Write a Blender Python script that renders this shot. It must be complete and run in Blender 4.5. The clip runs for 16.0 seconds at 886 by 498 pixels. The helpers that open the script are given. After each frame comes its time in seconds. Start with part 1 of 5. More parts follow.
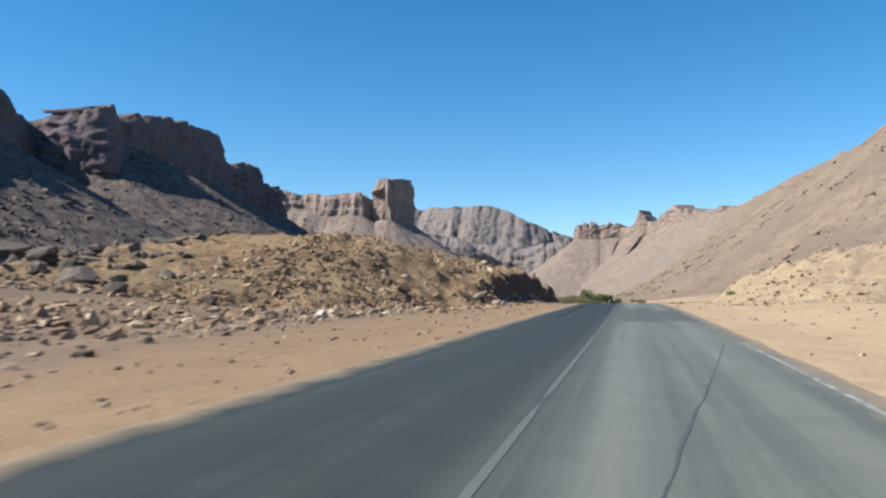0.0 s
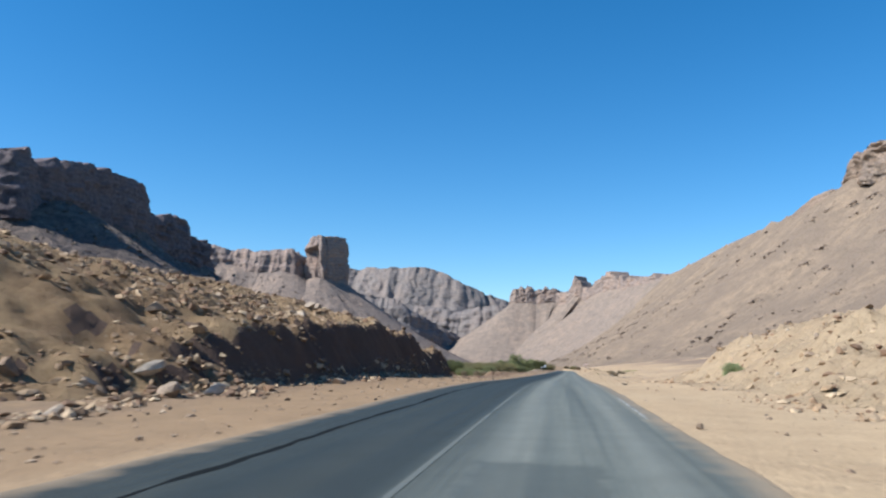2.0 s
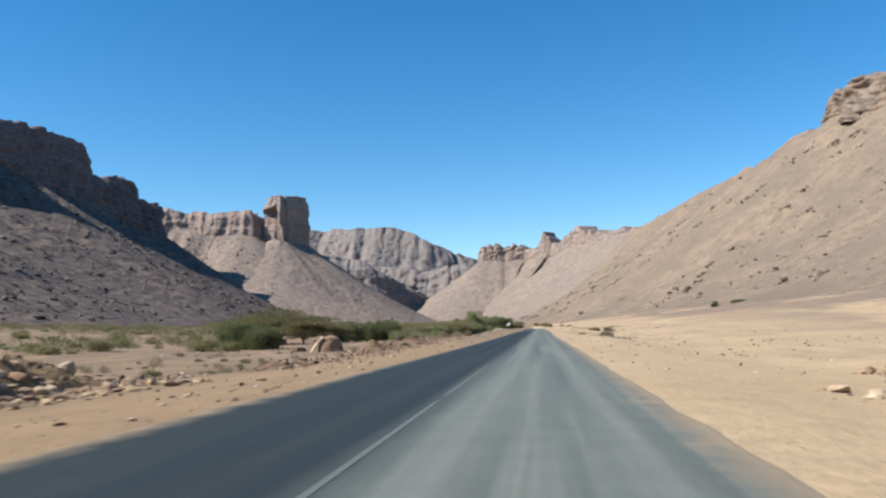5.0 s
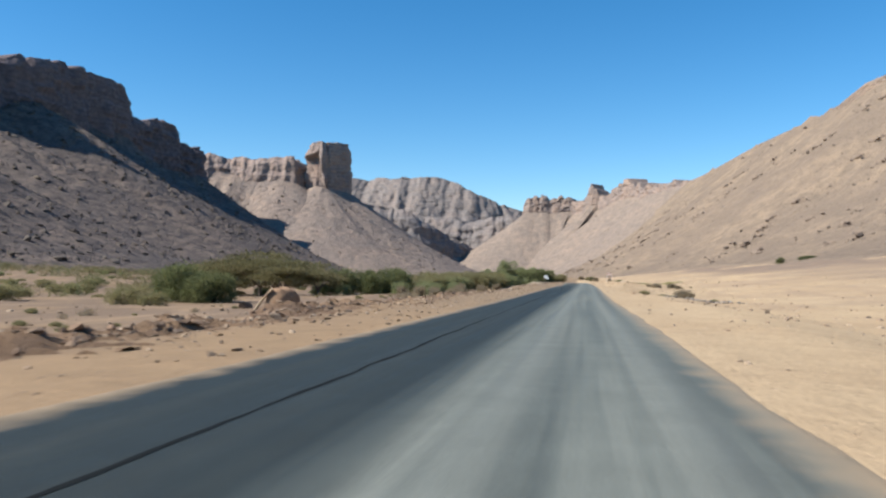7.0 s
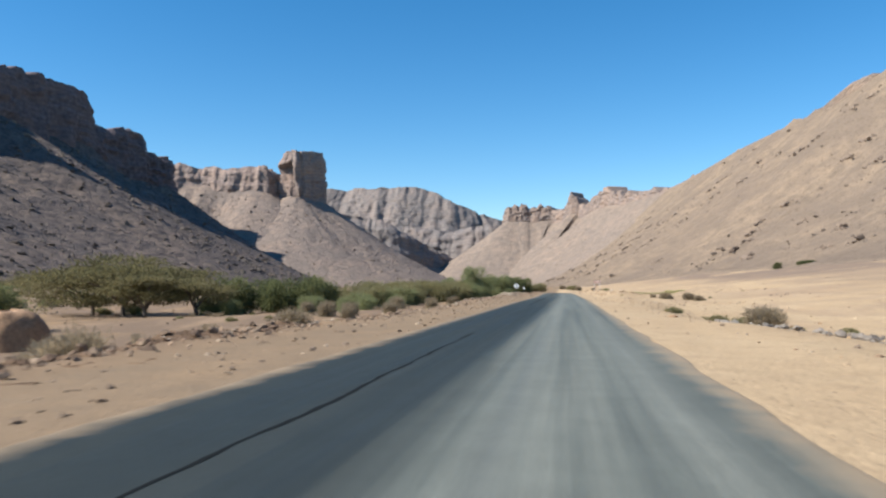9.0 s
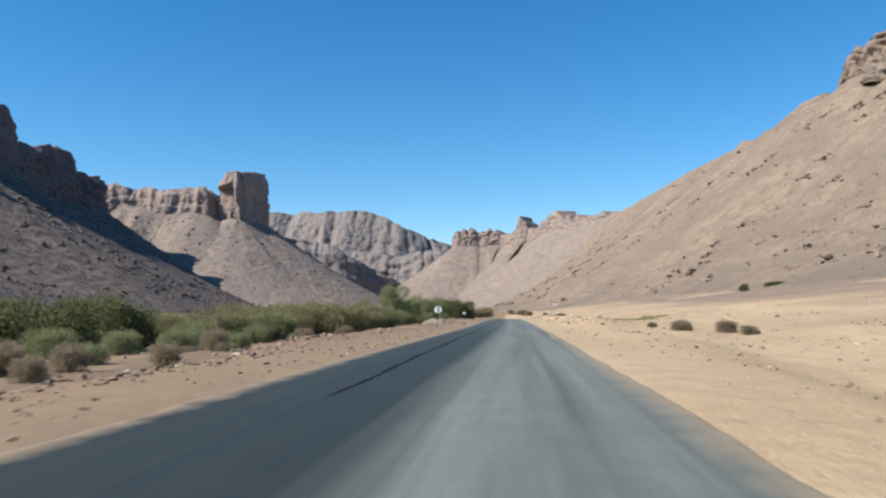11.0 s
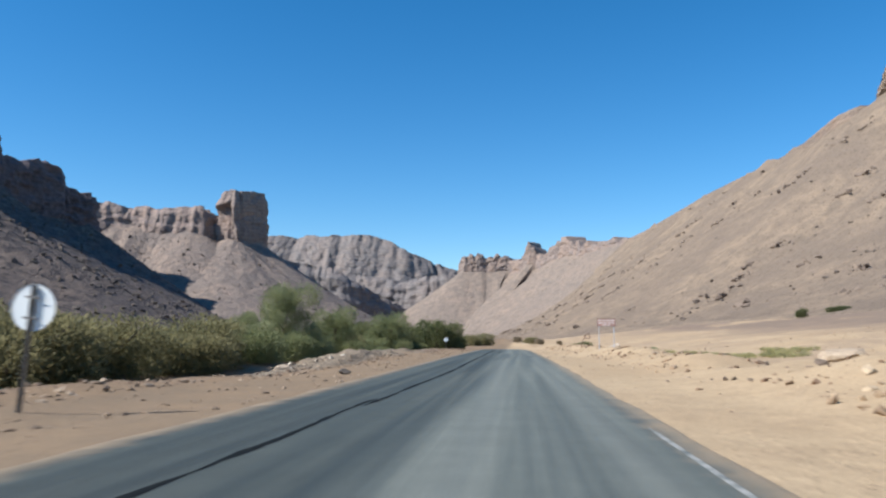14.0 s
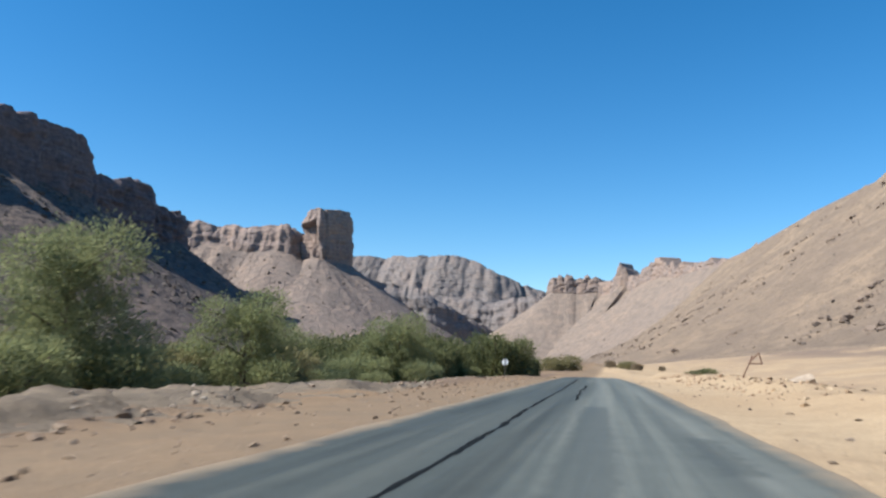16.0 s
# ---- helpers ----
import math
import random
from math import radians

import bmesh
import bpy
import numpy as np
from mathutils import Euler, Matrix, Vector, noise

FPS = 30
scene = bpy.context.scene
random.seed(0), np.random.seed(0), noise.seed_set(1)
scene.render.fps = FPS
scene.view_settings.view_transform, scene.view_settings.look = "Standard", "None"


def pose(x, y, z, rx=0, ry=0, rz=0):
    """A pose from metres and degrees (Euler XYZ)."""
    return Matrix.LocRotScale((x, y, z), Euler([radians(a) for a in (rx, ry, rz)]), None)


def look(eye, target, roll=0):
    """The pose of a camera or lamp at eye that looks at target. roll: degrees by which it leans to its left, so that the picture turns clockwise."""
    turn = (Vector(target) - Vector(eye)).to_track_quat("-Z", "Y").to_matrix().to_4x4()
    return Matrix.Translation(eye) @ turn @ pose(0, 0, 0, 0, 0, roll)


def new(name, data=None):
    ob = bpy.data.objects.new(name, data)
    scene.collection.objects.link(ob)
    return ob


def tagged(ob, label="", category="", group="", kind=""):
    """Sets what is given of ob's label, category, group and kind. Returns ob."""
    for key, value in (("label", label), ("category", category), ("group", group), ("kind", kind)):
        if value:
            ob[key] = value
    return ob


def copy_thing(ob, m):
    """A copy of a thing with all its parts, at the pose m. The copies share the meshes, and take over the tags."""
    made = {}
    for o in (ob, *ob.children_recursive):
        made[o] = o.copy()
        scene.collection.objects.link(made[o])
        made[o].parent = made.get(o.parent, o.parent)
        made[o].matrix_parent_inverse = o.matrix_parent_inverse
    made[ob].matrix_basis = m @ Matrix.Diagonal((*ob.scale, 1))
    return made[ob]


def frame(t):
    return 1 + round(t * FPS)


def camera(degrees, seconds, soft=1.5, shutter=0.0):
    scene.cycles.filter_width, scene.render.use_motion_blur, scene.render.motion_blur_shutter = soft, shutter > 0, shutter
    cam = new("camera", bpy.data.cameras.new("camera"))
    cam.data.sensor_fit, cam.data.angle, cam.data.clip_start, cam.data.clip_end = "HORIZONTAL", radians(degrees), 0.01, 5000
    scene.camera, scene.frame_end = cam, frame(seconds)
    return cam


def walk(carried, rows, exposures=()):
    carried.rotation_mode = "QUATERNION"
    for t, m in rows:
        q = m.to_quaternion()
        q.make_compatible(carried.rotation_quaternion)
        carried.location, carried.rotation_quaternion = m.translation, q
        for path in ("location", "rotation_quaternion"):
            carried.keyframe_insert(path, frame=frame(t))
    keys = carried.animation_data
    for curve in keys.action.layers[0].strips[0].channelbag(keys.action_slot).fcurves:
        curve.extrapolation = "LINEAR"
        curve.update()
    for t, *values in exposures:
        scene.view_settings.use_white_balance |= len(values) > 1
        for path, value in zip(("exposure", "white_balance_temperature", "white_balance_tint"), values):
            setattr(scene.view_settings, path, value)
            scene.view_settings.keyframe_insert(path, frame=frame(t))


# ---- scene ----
LENS = 57.7
cam = camera(LENS, 16.0, soft=2.3, shutter=0.22)
EYE = 1.25   # eye above the asphalt
PATH = [
    (0, (-0.260, -0.001, -1.151), (-23.326, 97.064, 5.663), -0.21),
    (0.5, (-0.217, 10.451, -1.016), (-19.279, 108.084, 9.203), -0.85),
    (1, (-0.099, 21.175, -0.772), (-17.443, 119.049, 10.177), -0.35),
    (1.5, (0.051, 31.748, -0.553), (-15.042, 129.918, 11.066), 0.06),
    (2, (0.230, 42.025, -0.318), (-15.203, 139.755, 14.197), 0.88),
    (2.5, (0.206, 52.405, -0.069), (-15.585, 150.068, 14.514), 1.79),
    (3, (0.129, 63.432, 0.009), (-16.877, 161.392, 10.714), 0.31),
    (3.5, (0.061, 75.017, 0.023), (-18.555, 172.754, 10.066), 1.35),
    (4, (0.015, 87.145, 0.014), (-16.933, 185.001, 11.715), 0.37),
    (4.5, (-0.009, 99.544, 0.000), (-15.095, 198.064, 8.140), -1.64),
    (4.7, (-0.017, 104.481, -0.005), (-11.589, 203.331, 9.726), -0.87),
    (6.8, (0.121, 150.409, -0.058), (-16.286, 248.923, 5.012), -0.13),
    (7, (0.131, 154.886, -0.017), (-17.243, 253.297, 3.649), 0.42),
    (7.5, (0.177, 166.202, 0.074), (-16.752, 264.748, -1.362), -0.56),
    (8, (0.038, 177.240, 0.018), (-17.831, 275.545, 4.132), -0.82),
    (8.5, (-0.164, 188.711, 0.022), (-14.812, 287.578, 3.291), -1.08),
    (9, (-0.256, 199.687, -0.010), (-15.268, 298.427, 4.991), -0.25),
    (9.2, (-0.278, 204.153, -0.031), (-13.396, 303.175, 4.709), -0.93),
    (11.3, (-0.065, 256.896, 0.011), (-8.788, 356.170, 8.293), -0.45),
    (11.5, (-0.024, 262.056, -0.001), (-9.067, 361.363, 7.495), -0.44),
    (12, (0.097, 274.888, -0.024), (-7.176, 374.353, 7.309), -1.09),
    (12.5, (0.102, 287.387, 0.032), (-5.880, 386.949, 7.217), -0.51),
    (13, (0.089, 299.317, 0.098), (-5.613, 398.855, 7.822), -0.04),
    (13.5, (0.160, 311.600, 0.038), (-7.486, 410.421, 13.297), 0.75),
    (14, (-0.014, 323.799, -0.055), (-9.761, 422.666, 11.359), 0.21),
    (14.5, (-0.119, 336.287, -0.002), (-11.644, 434.726, 13.300), 0.60),
    (15, (-0.300, 348.307, -0.001), (-18.327, 445.829, 12.830), 1.23),
    (15.5, (-0.654, 361.028, -0.036), (-19.784, 458.798, 8.630), 0.40),
    (16, (-0.958, 373.412, 0.040), (-21.583, 470.258, 14.021), 1.24),
]
UP = Vector((0, 0, EYE))
walk(cam, [(t, look(Vector(eye) + UP, Vector(target) + UP, roll)) for t, eye, target, roll in PATH],
     exposures=[(0.0, 0.76, 6600, 10), (1.0, 0.74, 6480, 10), (2.0, 0.73, 6200, 10), (3.5, 0.74, 6200, 10), (4.5, 0.78, 6500, 10), (7.0, 0.78, 6600, 10), (9.0, 0.8, 6650, 10),
                (11.5, 0.71, 6450, 10), (13.0, 0.7, 6480, 10), (13.6, 0.66, 6250, 10), (14.5, 0.69, 6200, 10), (16.0, 0.77, 6400, 10)])

# ---- light ----
SUN_FROM = Vector((-0.91, -0.41, 0.0)).normalized()
SUN_UP = radians(40)
world = bpy.data.worlds.new("world")
scene.world = world
world.use_nodes = True
wn = world.node_tree.nodes
sky = wn.new("ShaderNodeTexSky")
sky.sky_type = "NISHITA"
sky.sun_disc = False
sky.sun_elevation = SUN_UP
sky.sun_rotation = math.atan2(SUN_FROM.x, SUN_FROM.y)
sky.altitude = 1200
sky.air_density = 1.0
sky.dust_density = 0.3
sky.ozone_density = 2.5
tone = wn.new("ShaderNodeHueSaturation")
tone.inputs["Saturation"].default_value, tone.inputs["Hue"].default_value = 1.36, 0.496
world.node_tree.links.new(sky.outputs[0], tone.inputs["Color"])
world.node_tree.links.new(tone.outputs[0], wn["Background"].inputs[0])
wn["Background"].inputs[1].default_value = 0.1
sun = new("sun", bpy.data.lights.new("sun", "SUN"))
sun.data.energy = 5.0
sun.data.angle = radians(0.53)
sun.data.color = (1.0, 0.95, 0.87)
toward = SUN_FROM * math.cos(SUN_UP) + Vector((0, 0, math.sin(SUN_UP)))
sun.matrix_world = look(toward * 500, (0, 0, 0))


# ---- noise and small tools ----
def hash3(ix, iy, iz):
    h = (ix.astype(np.int64) * 374761393 + iy.astype(np.int64) * 668265263 + iz.astype(np.int64) * 2147483647) & 0x7FFFFFFF
    h = ((h ^ (h >> 13)) * 1274126177) & 0x7FFFFFFF
    h = ((h ^ (h >> 16)) * 668265263) & 0x7FFFFFFF
    return (h % 65536) / 32767.5 - 1.0


def vn(x, y, z=0.0):
    """Smooth noise from -1 to 1 at arrays of places."""
    x, y, z = np.broadcast_arrays(np.asarray(x, float), np.asarray(y, float), np.asarray(z, float))
    ix, iy, iz = np.floor(x), np.floor(y), np.floor(z)
    fx, fy, fz = x - ix, y - iy, z - iz
    fx, fy, fz = (f * f * f * (f * (f * 6 - 15) + 10) for f in (fx, fy, fz))
    out = 0
    for a in (0, 1):
        for b in (0, 1):
            for c in (0, 1):
                w = (fx if a else 1 - fx) * (fy if b else 1 - fy) * (fz if c else 1 - fz)
                out = out + w * hash3(ix + a, iy + b, iz + c)
    return out


def fbm(x, y, z=0.0, octaves=4, gain=0.5):
    out, amp, k = 0, 1.0, 1.0
    for o in range(octaves):
        out = out + amp * vn(np.asarray(x) * k + 17.3 * o, np.asarray(y) * k + 5.1 * o, np.asarray(z) * k + 3.7 * o)
        amp, k = amp * gain, k * 2.03
    return out


def smooth(a, b, x):
    u = np.clip((np.asarray(x, float) - a) / (b - a), 0, 1)
    return u * u * (3 - 2 * u)


def grid_mesh(name, co, mats, shade=True, slots=None):
    """A mesh from a grid of places, rows by columns by xyz."""
    r, c = co.shape[:2]
    me = bpy.data.meshes.new(name)
    idx = np.arange(r * c).reshape(r, c)
    quads = np.stack([idx[:-1, :-1], idx[:-1, 1:], idx[1:, 1:], idx[1:, :-1]], -1).reshape(-1, 4)
    me.vertices.add(r * c)
    me.vertices.foreach_set("co", co.reshape(-1))
    me.loops.add(quads.size)
    me.loops.foreach_set("vertex_index", quads.reshape(-1).astype(np.int32))
    me.polygons.add(len(quads))
    me.polygons.foreach_set("loop_start", np.arange(0, quads.size, 4, dtype=np.int32))
    me.polygons.foreach_set("loop_total", np.full(len(quads), 4, dtype=np.int32))
    me.polygons.foreach_set("use_smooth", np.full(len(quads), shade))
    for m in mats if isinstance(mats, (list, tuple)) else [mats]:
        me.materials.append(m)
    if slots is not None:
        me.polygons.foreach_set("material_index", slots.astype(np.int32))
    me.update(calc_edges=True)
    return me


def soup_mesh(name, verts, faces, mats, slots=None, shade=False):
    """A mesh from places (n x 3) and triangles (m x 3)."""
    verts, faces = np.asarray(verts, float), np.asarray(faces, np.int32)
    me = bpy.data.meshes.new(name)
    me.vertices.add(len(verts))
    me.vertices.foreach_set("co", verts.reshape(-1))
    me.loops.add(faces.size)
    me.loops.foreach_set("vertex_index", faces.reshape(-1))
    me.polygons.add(len(faces))
    me.polygons.foreach_set("loop_start", np.arange(0, faces.size, 3, dtype=np.int32))
    me.polygons.foreach_set("loop_total", np.full(len(faces), 3, dtype=np.int32))
    me.polygons.foreach_set("use_smooth", np.full(len(faces), shade))
    for m in mats if isinstance(mats, (list, tuple)) else [mats]:
        me.materials.append(m)
    if slots is not None:
        me.polygons.foreach_set("material_index", np.asarray(slots, np.int32))
    me.update(calc_edges=True)
    return me


def thing(name, label, category, at=(0, 0, 0), group="", kind="", turn=0.0):
    """An Empty that carries the parts of one thing."""
    e = tagged(new(name), label, category, group, kind)
    e.matrix_basis = pose(*at, 0, 0, turn)
    return e


def child(name, me, parent, label=""):
    ob = tagged(new(name, me), label)
    ob.parent = parent
    return ob


def part(name, bm, material, parent, label=""):
    me = bpy.data.meshes.new(name)
    bm.to_mesh(me)
    bm.free()
    me.materials.append(material)
    return child(name, me, parent, label)


# ---- materials ----
def shader(name):
    m = bpy.data.materials.new(name)
    m.use_nodes = True
    return m, m.node_tree.nodes, m.node_tree.links, m.node_tree.nodes["Principled BSDF"]


def noise_node(n, l, src, scale, detail=6.0, rough=0.6):
    t = n.new("ShaderNodeTexNoise")
    t.inputs["Scale"].default_value, t.inputs["Detail"].default_value, t.inputs["Roughness"].default_value = scale, detail, rough
    l.new(src, t.inputs["Vector"])
    return t.outputs["Fac"]


def ramp(n, l, src, stops):
    r = n.new("ShaderNodeValToRGB")
    while len(r.color_ramp.elements) < len(stops):
        r.color_ramp.elements.new(0.5)
    for e, (p, c) in zip(r.color_ramp.elements, stops):
        e.position, e.color = p, (*c, 1)
    l.new(src, r.inputs[0])
    return r.outputs[0]


def blend(n, l, fac, a, b, mode="MIX"):
    x = n.new("ShaderNodeMix")
    x.data_type, x.blend_type = "RGBA", mode
    for s, v in ((x.inputs[0], fac), (x.inputs[6], a), (x.inputs[7], b)):
        if isinstance(v, (int, float)):
            s.default_value = v
        elif isinstance(v, tuple):
            s.default_value = (*v, 1)
        else:
            l.new(v, s)
    return x.outputs[2]


def calc(n, l, op, a, b=0.0, c=0.0):
    x = n.new("ShaderNodeMath")
    x.operation = op
    for s, v in zip(x.inputs, (a, b, c)):
        if isinstance(v, (int, float)):
            s.default_value = v
        else:
            l.new(v, s)
    return x.outputs[0]


def bump(n, l, bsdf, heights):
    """heights: pairs of a height output and its distance in metres, laid over one another."""
    prev = None
    for h, d in heights:
        b = n.new("ShaderNodeBump")
        b.inputs["Strength"].default_value, b.inputs["Distance"].default_value = 1.0, d
        l.new(h, b.inputs["Height"])
        if prev:
            l.new(prev, b.inputs["Normal"])
        prev = b.outputs[0]
    l.new(prev, bsdf.inputs["Normal"])


def place_of(n):
    return n.new("ShaderNodeNewGeometry").outputs["Position"]


def rock_material(name, light, dark, rust, strata, size=1.0, relief=1.0):
    """Weathered desert sandstone: beds by height, dark varnish, rust blotches, cracks."""
    m, n, l, b = shader(name)
    p = place_of(n)
    sep = n.new("ShaderNodeSeparateXYZ")
    l.new(p, sep.inputs[0])
    big = noise_node(n, l, p, 0.02 / size, 5)
    mid = noise_node(n, l, p, 0.12 / size, 7, 0.65)
    fine = noise_node(n, l, p, 0.9 / size, 6, 0.7)
    beds = n.new("ShaderNodeTexWave")
    beds.wave_type, beds.bands_direction = "BANDS", "Z"
    beds.inputs["Scale"].default_value, beds.inputs["Distortion"].default_value = strata, 9.0
    beds.inputs["Detail"].default_value, beds.inputs["Detail Scale"].default_value = 4, 0.6
    l.new(p, beds.inputs["Vector"])
    c = ramp(n, l, mid, [(0.3, dark), (0.5, tuple((a + d) / 2 for a, d in zip(light, dark))), (0.68, light)])
    c = blend(n, l, ramp(n, l, big, [(0.42, (0, 0, 0)), (0.62, (0.75, 0.75, 0.75))]), c, rust)
    c = blend(n, l, 0.07, c, beds.outputs["Color"], "OVERLAY")
    c = blend(n, l, 0.55, c, ramp(n, l, fine, [(0.3, (0.25, 0.25, 0.25)), (0.7, (0.75, 0.75, 0.75))]), "OVERLAY")
    l.new(c, b.inputs["Base Color"])
    b.inputs["Roughness"].default_value = 0.95
    b.inputs["Specular IOR Level"].default_value = 0.15
    bump(n, l, b, [(mid, 5.0 * size * relief), (fine, 1.0 * size * relief)])
    return m


def scree_material(name, a, c2, warm, size=1.0, relief=1.0):
    """Gravel slope: mottled patches, streaks, a speckle of darker stones."""
    m, n, l, b = shader(name)
    p = place_of(n)
    big = noise_node(n, l, p, 0.012 / size, 5)
    mid = noise_node(n, l, p, 0.08 / size, 6)
    fine = noise_node(n, l, p, 0.7 / size, 5, 0.75)
    v = n.new("ShaderNodeTexVoronoi")
    v.inputs["Scale"].default_value = 0.28 / size
    l.new(p, v.inputs["Vector"])
    c = ramp(n, l, big, [(0.38, a), (0.62, warm)])
    c = blend(n, l, ramp(n, l, mid, [(0.4, (0, 0, 0)), (0.65, (1, 1, 1))]), c, c2)
    spots = ramp(n, l, v.outputs["Distance"], [(0.12, (0.75, 0.75, 0.75)), (0.32, (0, 0, 0))])
    c = blend(n, l, spots, c, tuple(x * 0.5 for x in c2))
    c = blend(n, l, 0.5, c, ramp(n, l, fine, [(0.3, (0.3, 0.3, 0.3)), (0.7, (0.72, 0.72, 0.72))]), "OVERLAY")
    l.new(c, b.inputs["Base Color"])
    b.inputs["Roughness"].default_value = 0.97
    b.inputs["Specular IOR Level"].default_value = 0.1
    bump(n, l, b, [(mid, 4.0 * size * relief), (fine, 1.2 * size * relief)])
    return m


def earth_material(name, a, b2, c3, size=1.0, relief=0.05):
    """Sand and stony soil, mottled at three scales."""
    m, n, l, b = shader(name)
    p = place_of(n)
    big = noise_node(n, l, p, 0.06 / size, 5)
    mid = noise_node(n, l, p, 0.9 / size, 6)
    fine = noise_node(n, l, p, 9.0 / size, 5, 0.7)
    grit = n.new("ShaderNodeTexVoronoi")
    grit.inputs["Scale"].default_value = 5.0 / size
    l.new(p, grit.inputs["Vector"])
    c = ramp(n, l, big, [(0.38, a), (0.62, b2)])
    c = blend(n, l, ramp(n, l, mid, [(0.45, (0, 0, 0)), (0.75, (0.8, 0.8, 0.8))]), c, c3)
    c = blend(n, l, 0.35, c, ramp(n, l, fine, [(0.3, (0.3, 0.3, 0.3)), (0.7, (0.72, 0.72, 0.72))]), "OVERLAY")
    specks = ramp(n, l, grit.outputs["Distance"], [(0.10, (0.6, 0.6, 0.6)), (0.2, (0, 0, 0))])
    c = blend(n, l, specks, c, tuple(x * 0.45 for x in c3))
    l.new(c, b.inputs["Base Color"])
    b.inputs["Roughness"].default_value = 0.95
    b.inputs["Specular IOR Level"].default_value = 0.15
    bump(n, l, b, [(mid, relief * 3), (fine, relief)])
    return m


def stone_material(name, tones):
    """Loose stones: each island or object its own tone."""
    m, n, l, b = shader(name)
    g = n.new("ShaderNodeNewGeometry")
    o = n.new("ShaderNodeObjectInfo")
    tone = calc(n, l, "FRACT", calc(n, l, "ADD", g.outputs["Random Per Island"], o.outputs["Random"]))
    fine = noise_node(n, l, g.outputs["Position"], 4.0, 6, 0.7)
    k = len(tones) - 1
    c = ramp(n, l, tone, [(i / k, t) for i, t in enumerate(tones)])
    c = blend(n, l, 0.6, c, ramp(n, l, fine, [(0.3, (0.25, 0.25, 0.25)), (0.7, (0.75, 0.75, 0.75))]), "OVERLAY")
    l.new(c, b.inputs["Base Color"])
    b.inputs["Roughness"].default_value = 0.9
    b.inputs["Specular IOR Level"].default_value = 0.2
    bump(n, l, b, [(fine, 0.05)])
    return m


def plain_material(name, color, rough=0.6, metal=0.0, wear=0.25, scale=6.0):
    m, n, l, b = shader(name)
    t = n.new("ShaderNodeTexCoord")
    f = noise_node(n, l, t.outputs["Object"], scale, 6, 0.65)
    c = blend(n, l, wear, color, ramp(n, l, f, [(0.3, (0.2, 0.2, 0.2)), (0.7, (0.8, 0.8, 0.8))]), "OVERLAY")
    l.new(c, b.inputs["Base Color"])
    b.inputs["Roughness"].default_value, b.inputs["Metallic"].default_value = rough, metal
    bump(n, l, b, [(f, 0.004)])
    return m


def leaf_material(name, tones):
    m, n, l, b = shader(name)
    g = n.new("ShaderNodeNewGeometry")
    o = n.new("ShaderNodeObjectInfo")
    t = n.new("ShaderNodeTexCoord")
    f = noise_node(n, l, t.outputs["Object"], 1.3, 4)
    tone = calc(n, l, "ADD", calc(n, l, "MULTIPLY", g.outputs["Random Per Island"], 0.5), calc(n, l, "MULTIPLY", o.outputs["Random"], 0.5))
    k = len(tones) - 1
    c = ramp(n, l, tone, [(i / k, x) for i, x in enumerate(tones)])
    c = blend(n, l, 0.5, c, ramp(n, l, f, [(0.35, (0.3, 0.3, 0.3)), (0.65, (0.7, 0.7, 0.7))]), "OVERLAY")
    l.new(c, b.inputs["Base Color"])
    b.inputs["Roughness"].default_value = 0.75
    b.inputs["Specular IOR Level"].default_value = 0.2
    tr = n.new("ShaderNodeBsdfTranslucent")
    l.new(c, tr.inputs["Color"])
    mix = n.new("ShaderNodeMixShader")
    mix.inputs[0].default_value = 0.5
    l.new(b.outputs[0], mix.inputs[1])
    l.new(tr.outputs[0], mix.inputs[2])
    l.new(mix.outputs[0], n["Material Output"].inputs["Surface"])
    return m


# mesa rock leans purple: the blue of shade and haze is in its base tones
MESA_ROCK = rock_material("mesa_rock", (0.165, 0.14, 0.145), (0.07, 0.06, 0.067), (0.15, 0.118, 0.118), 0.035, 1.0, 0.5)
# far rock: distance haze is mixed into the cool grey base tones
FAR_ROCK = rock_material("far_rock", (0.232, 0.205, 0.19), (0.118, 0.11, 0.112), (0.218, 0.18, 0.16), 0.02, 1.2, 0.8)
RIGHT_ROCK = rock_material("pale_cliff_rock", (0.32, 0.255, 0.2), (0.15, 0.12, 0.105), (0.3, 0.22, 0.165), 0.05)
CRAG_ROCK = rock_material("crag_rock", (0.285, 0.228, 0.195), (0.125, 0.105, 0.103), (0.29, 0.215, 0.172), 0.05, 1.0, 0.7)
SPUR_ROCK = rock_material("spur_rock", (0.3, 0.24, 0.205), (0.15, 0.122, 0.118), (0.3, 0.222, 0.18), 0.035, 1.0, 0.6)
SPUR_SCREE = scree_material("spur_scree", (0.225, 0.183, 0.158), (0.18, 0.15, 0.132), (0.285, 0.22, 0.178))
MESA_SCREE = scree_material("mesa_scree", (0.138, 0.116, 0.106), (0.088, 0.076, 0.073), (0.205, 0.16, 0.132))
RIGHT_SCREE = scree_material("right_scree", (0.182, 0.142, 0.11), (0.165, 0.13, 0.1), (0.25, 0.19, 0.136), 1.0, 0.42)
FAR_SCREE = scree_material("far_scree", (0.228, 0.183, 0.15), (0.175, 0.145, 0.125), (0.26, 0.202, 0.16), 2.0, 0.7)
STONES = stone_material("loose_stone", [(0.12, 0.09, 0.07), (0.25, 0.185, 0.13), (0.19, 0.135, 0.095), (0.37, 0.29, 0.21), (0.1, 0.075, 0.06)])
PALE_STONES = stone_material("pale_stone", [(0.4, 0.33, 0.25), (0.28, 0.21, 0.15), (0.48, 0.42, 0.34), (0.2, 0.15, 0.11)])
HILL_STONES = stone_material("hill_stone", [(0.16, 0.127, 0.105), (0.1, 0.082, 0.07), (0.22, 0.175, 0.138)])
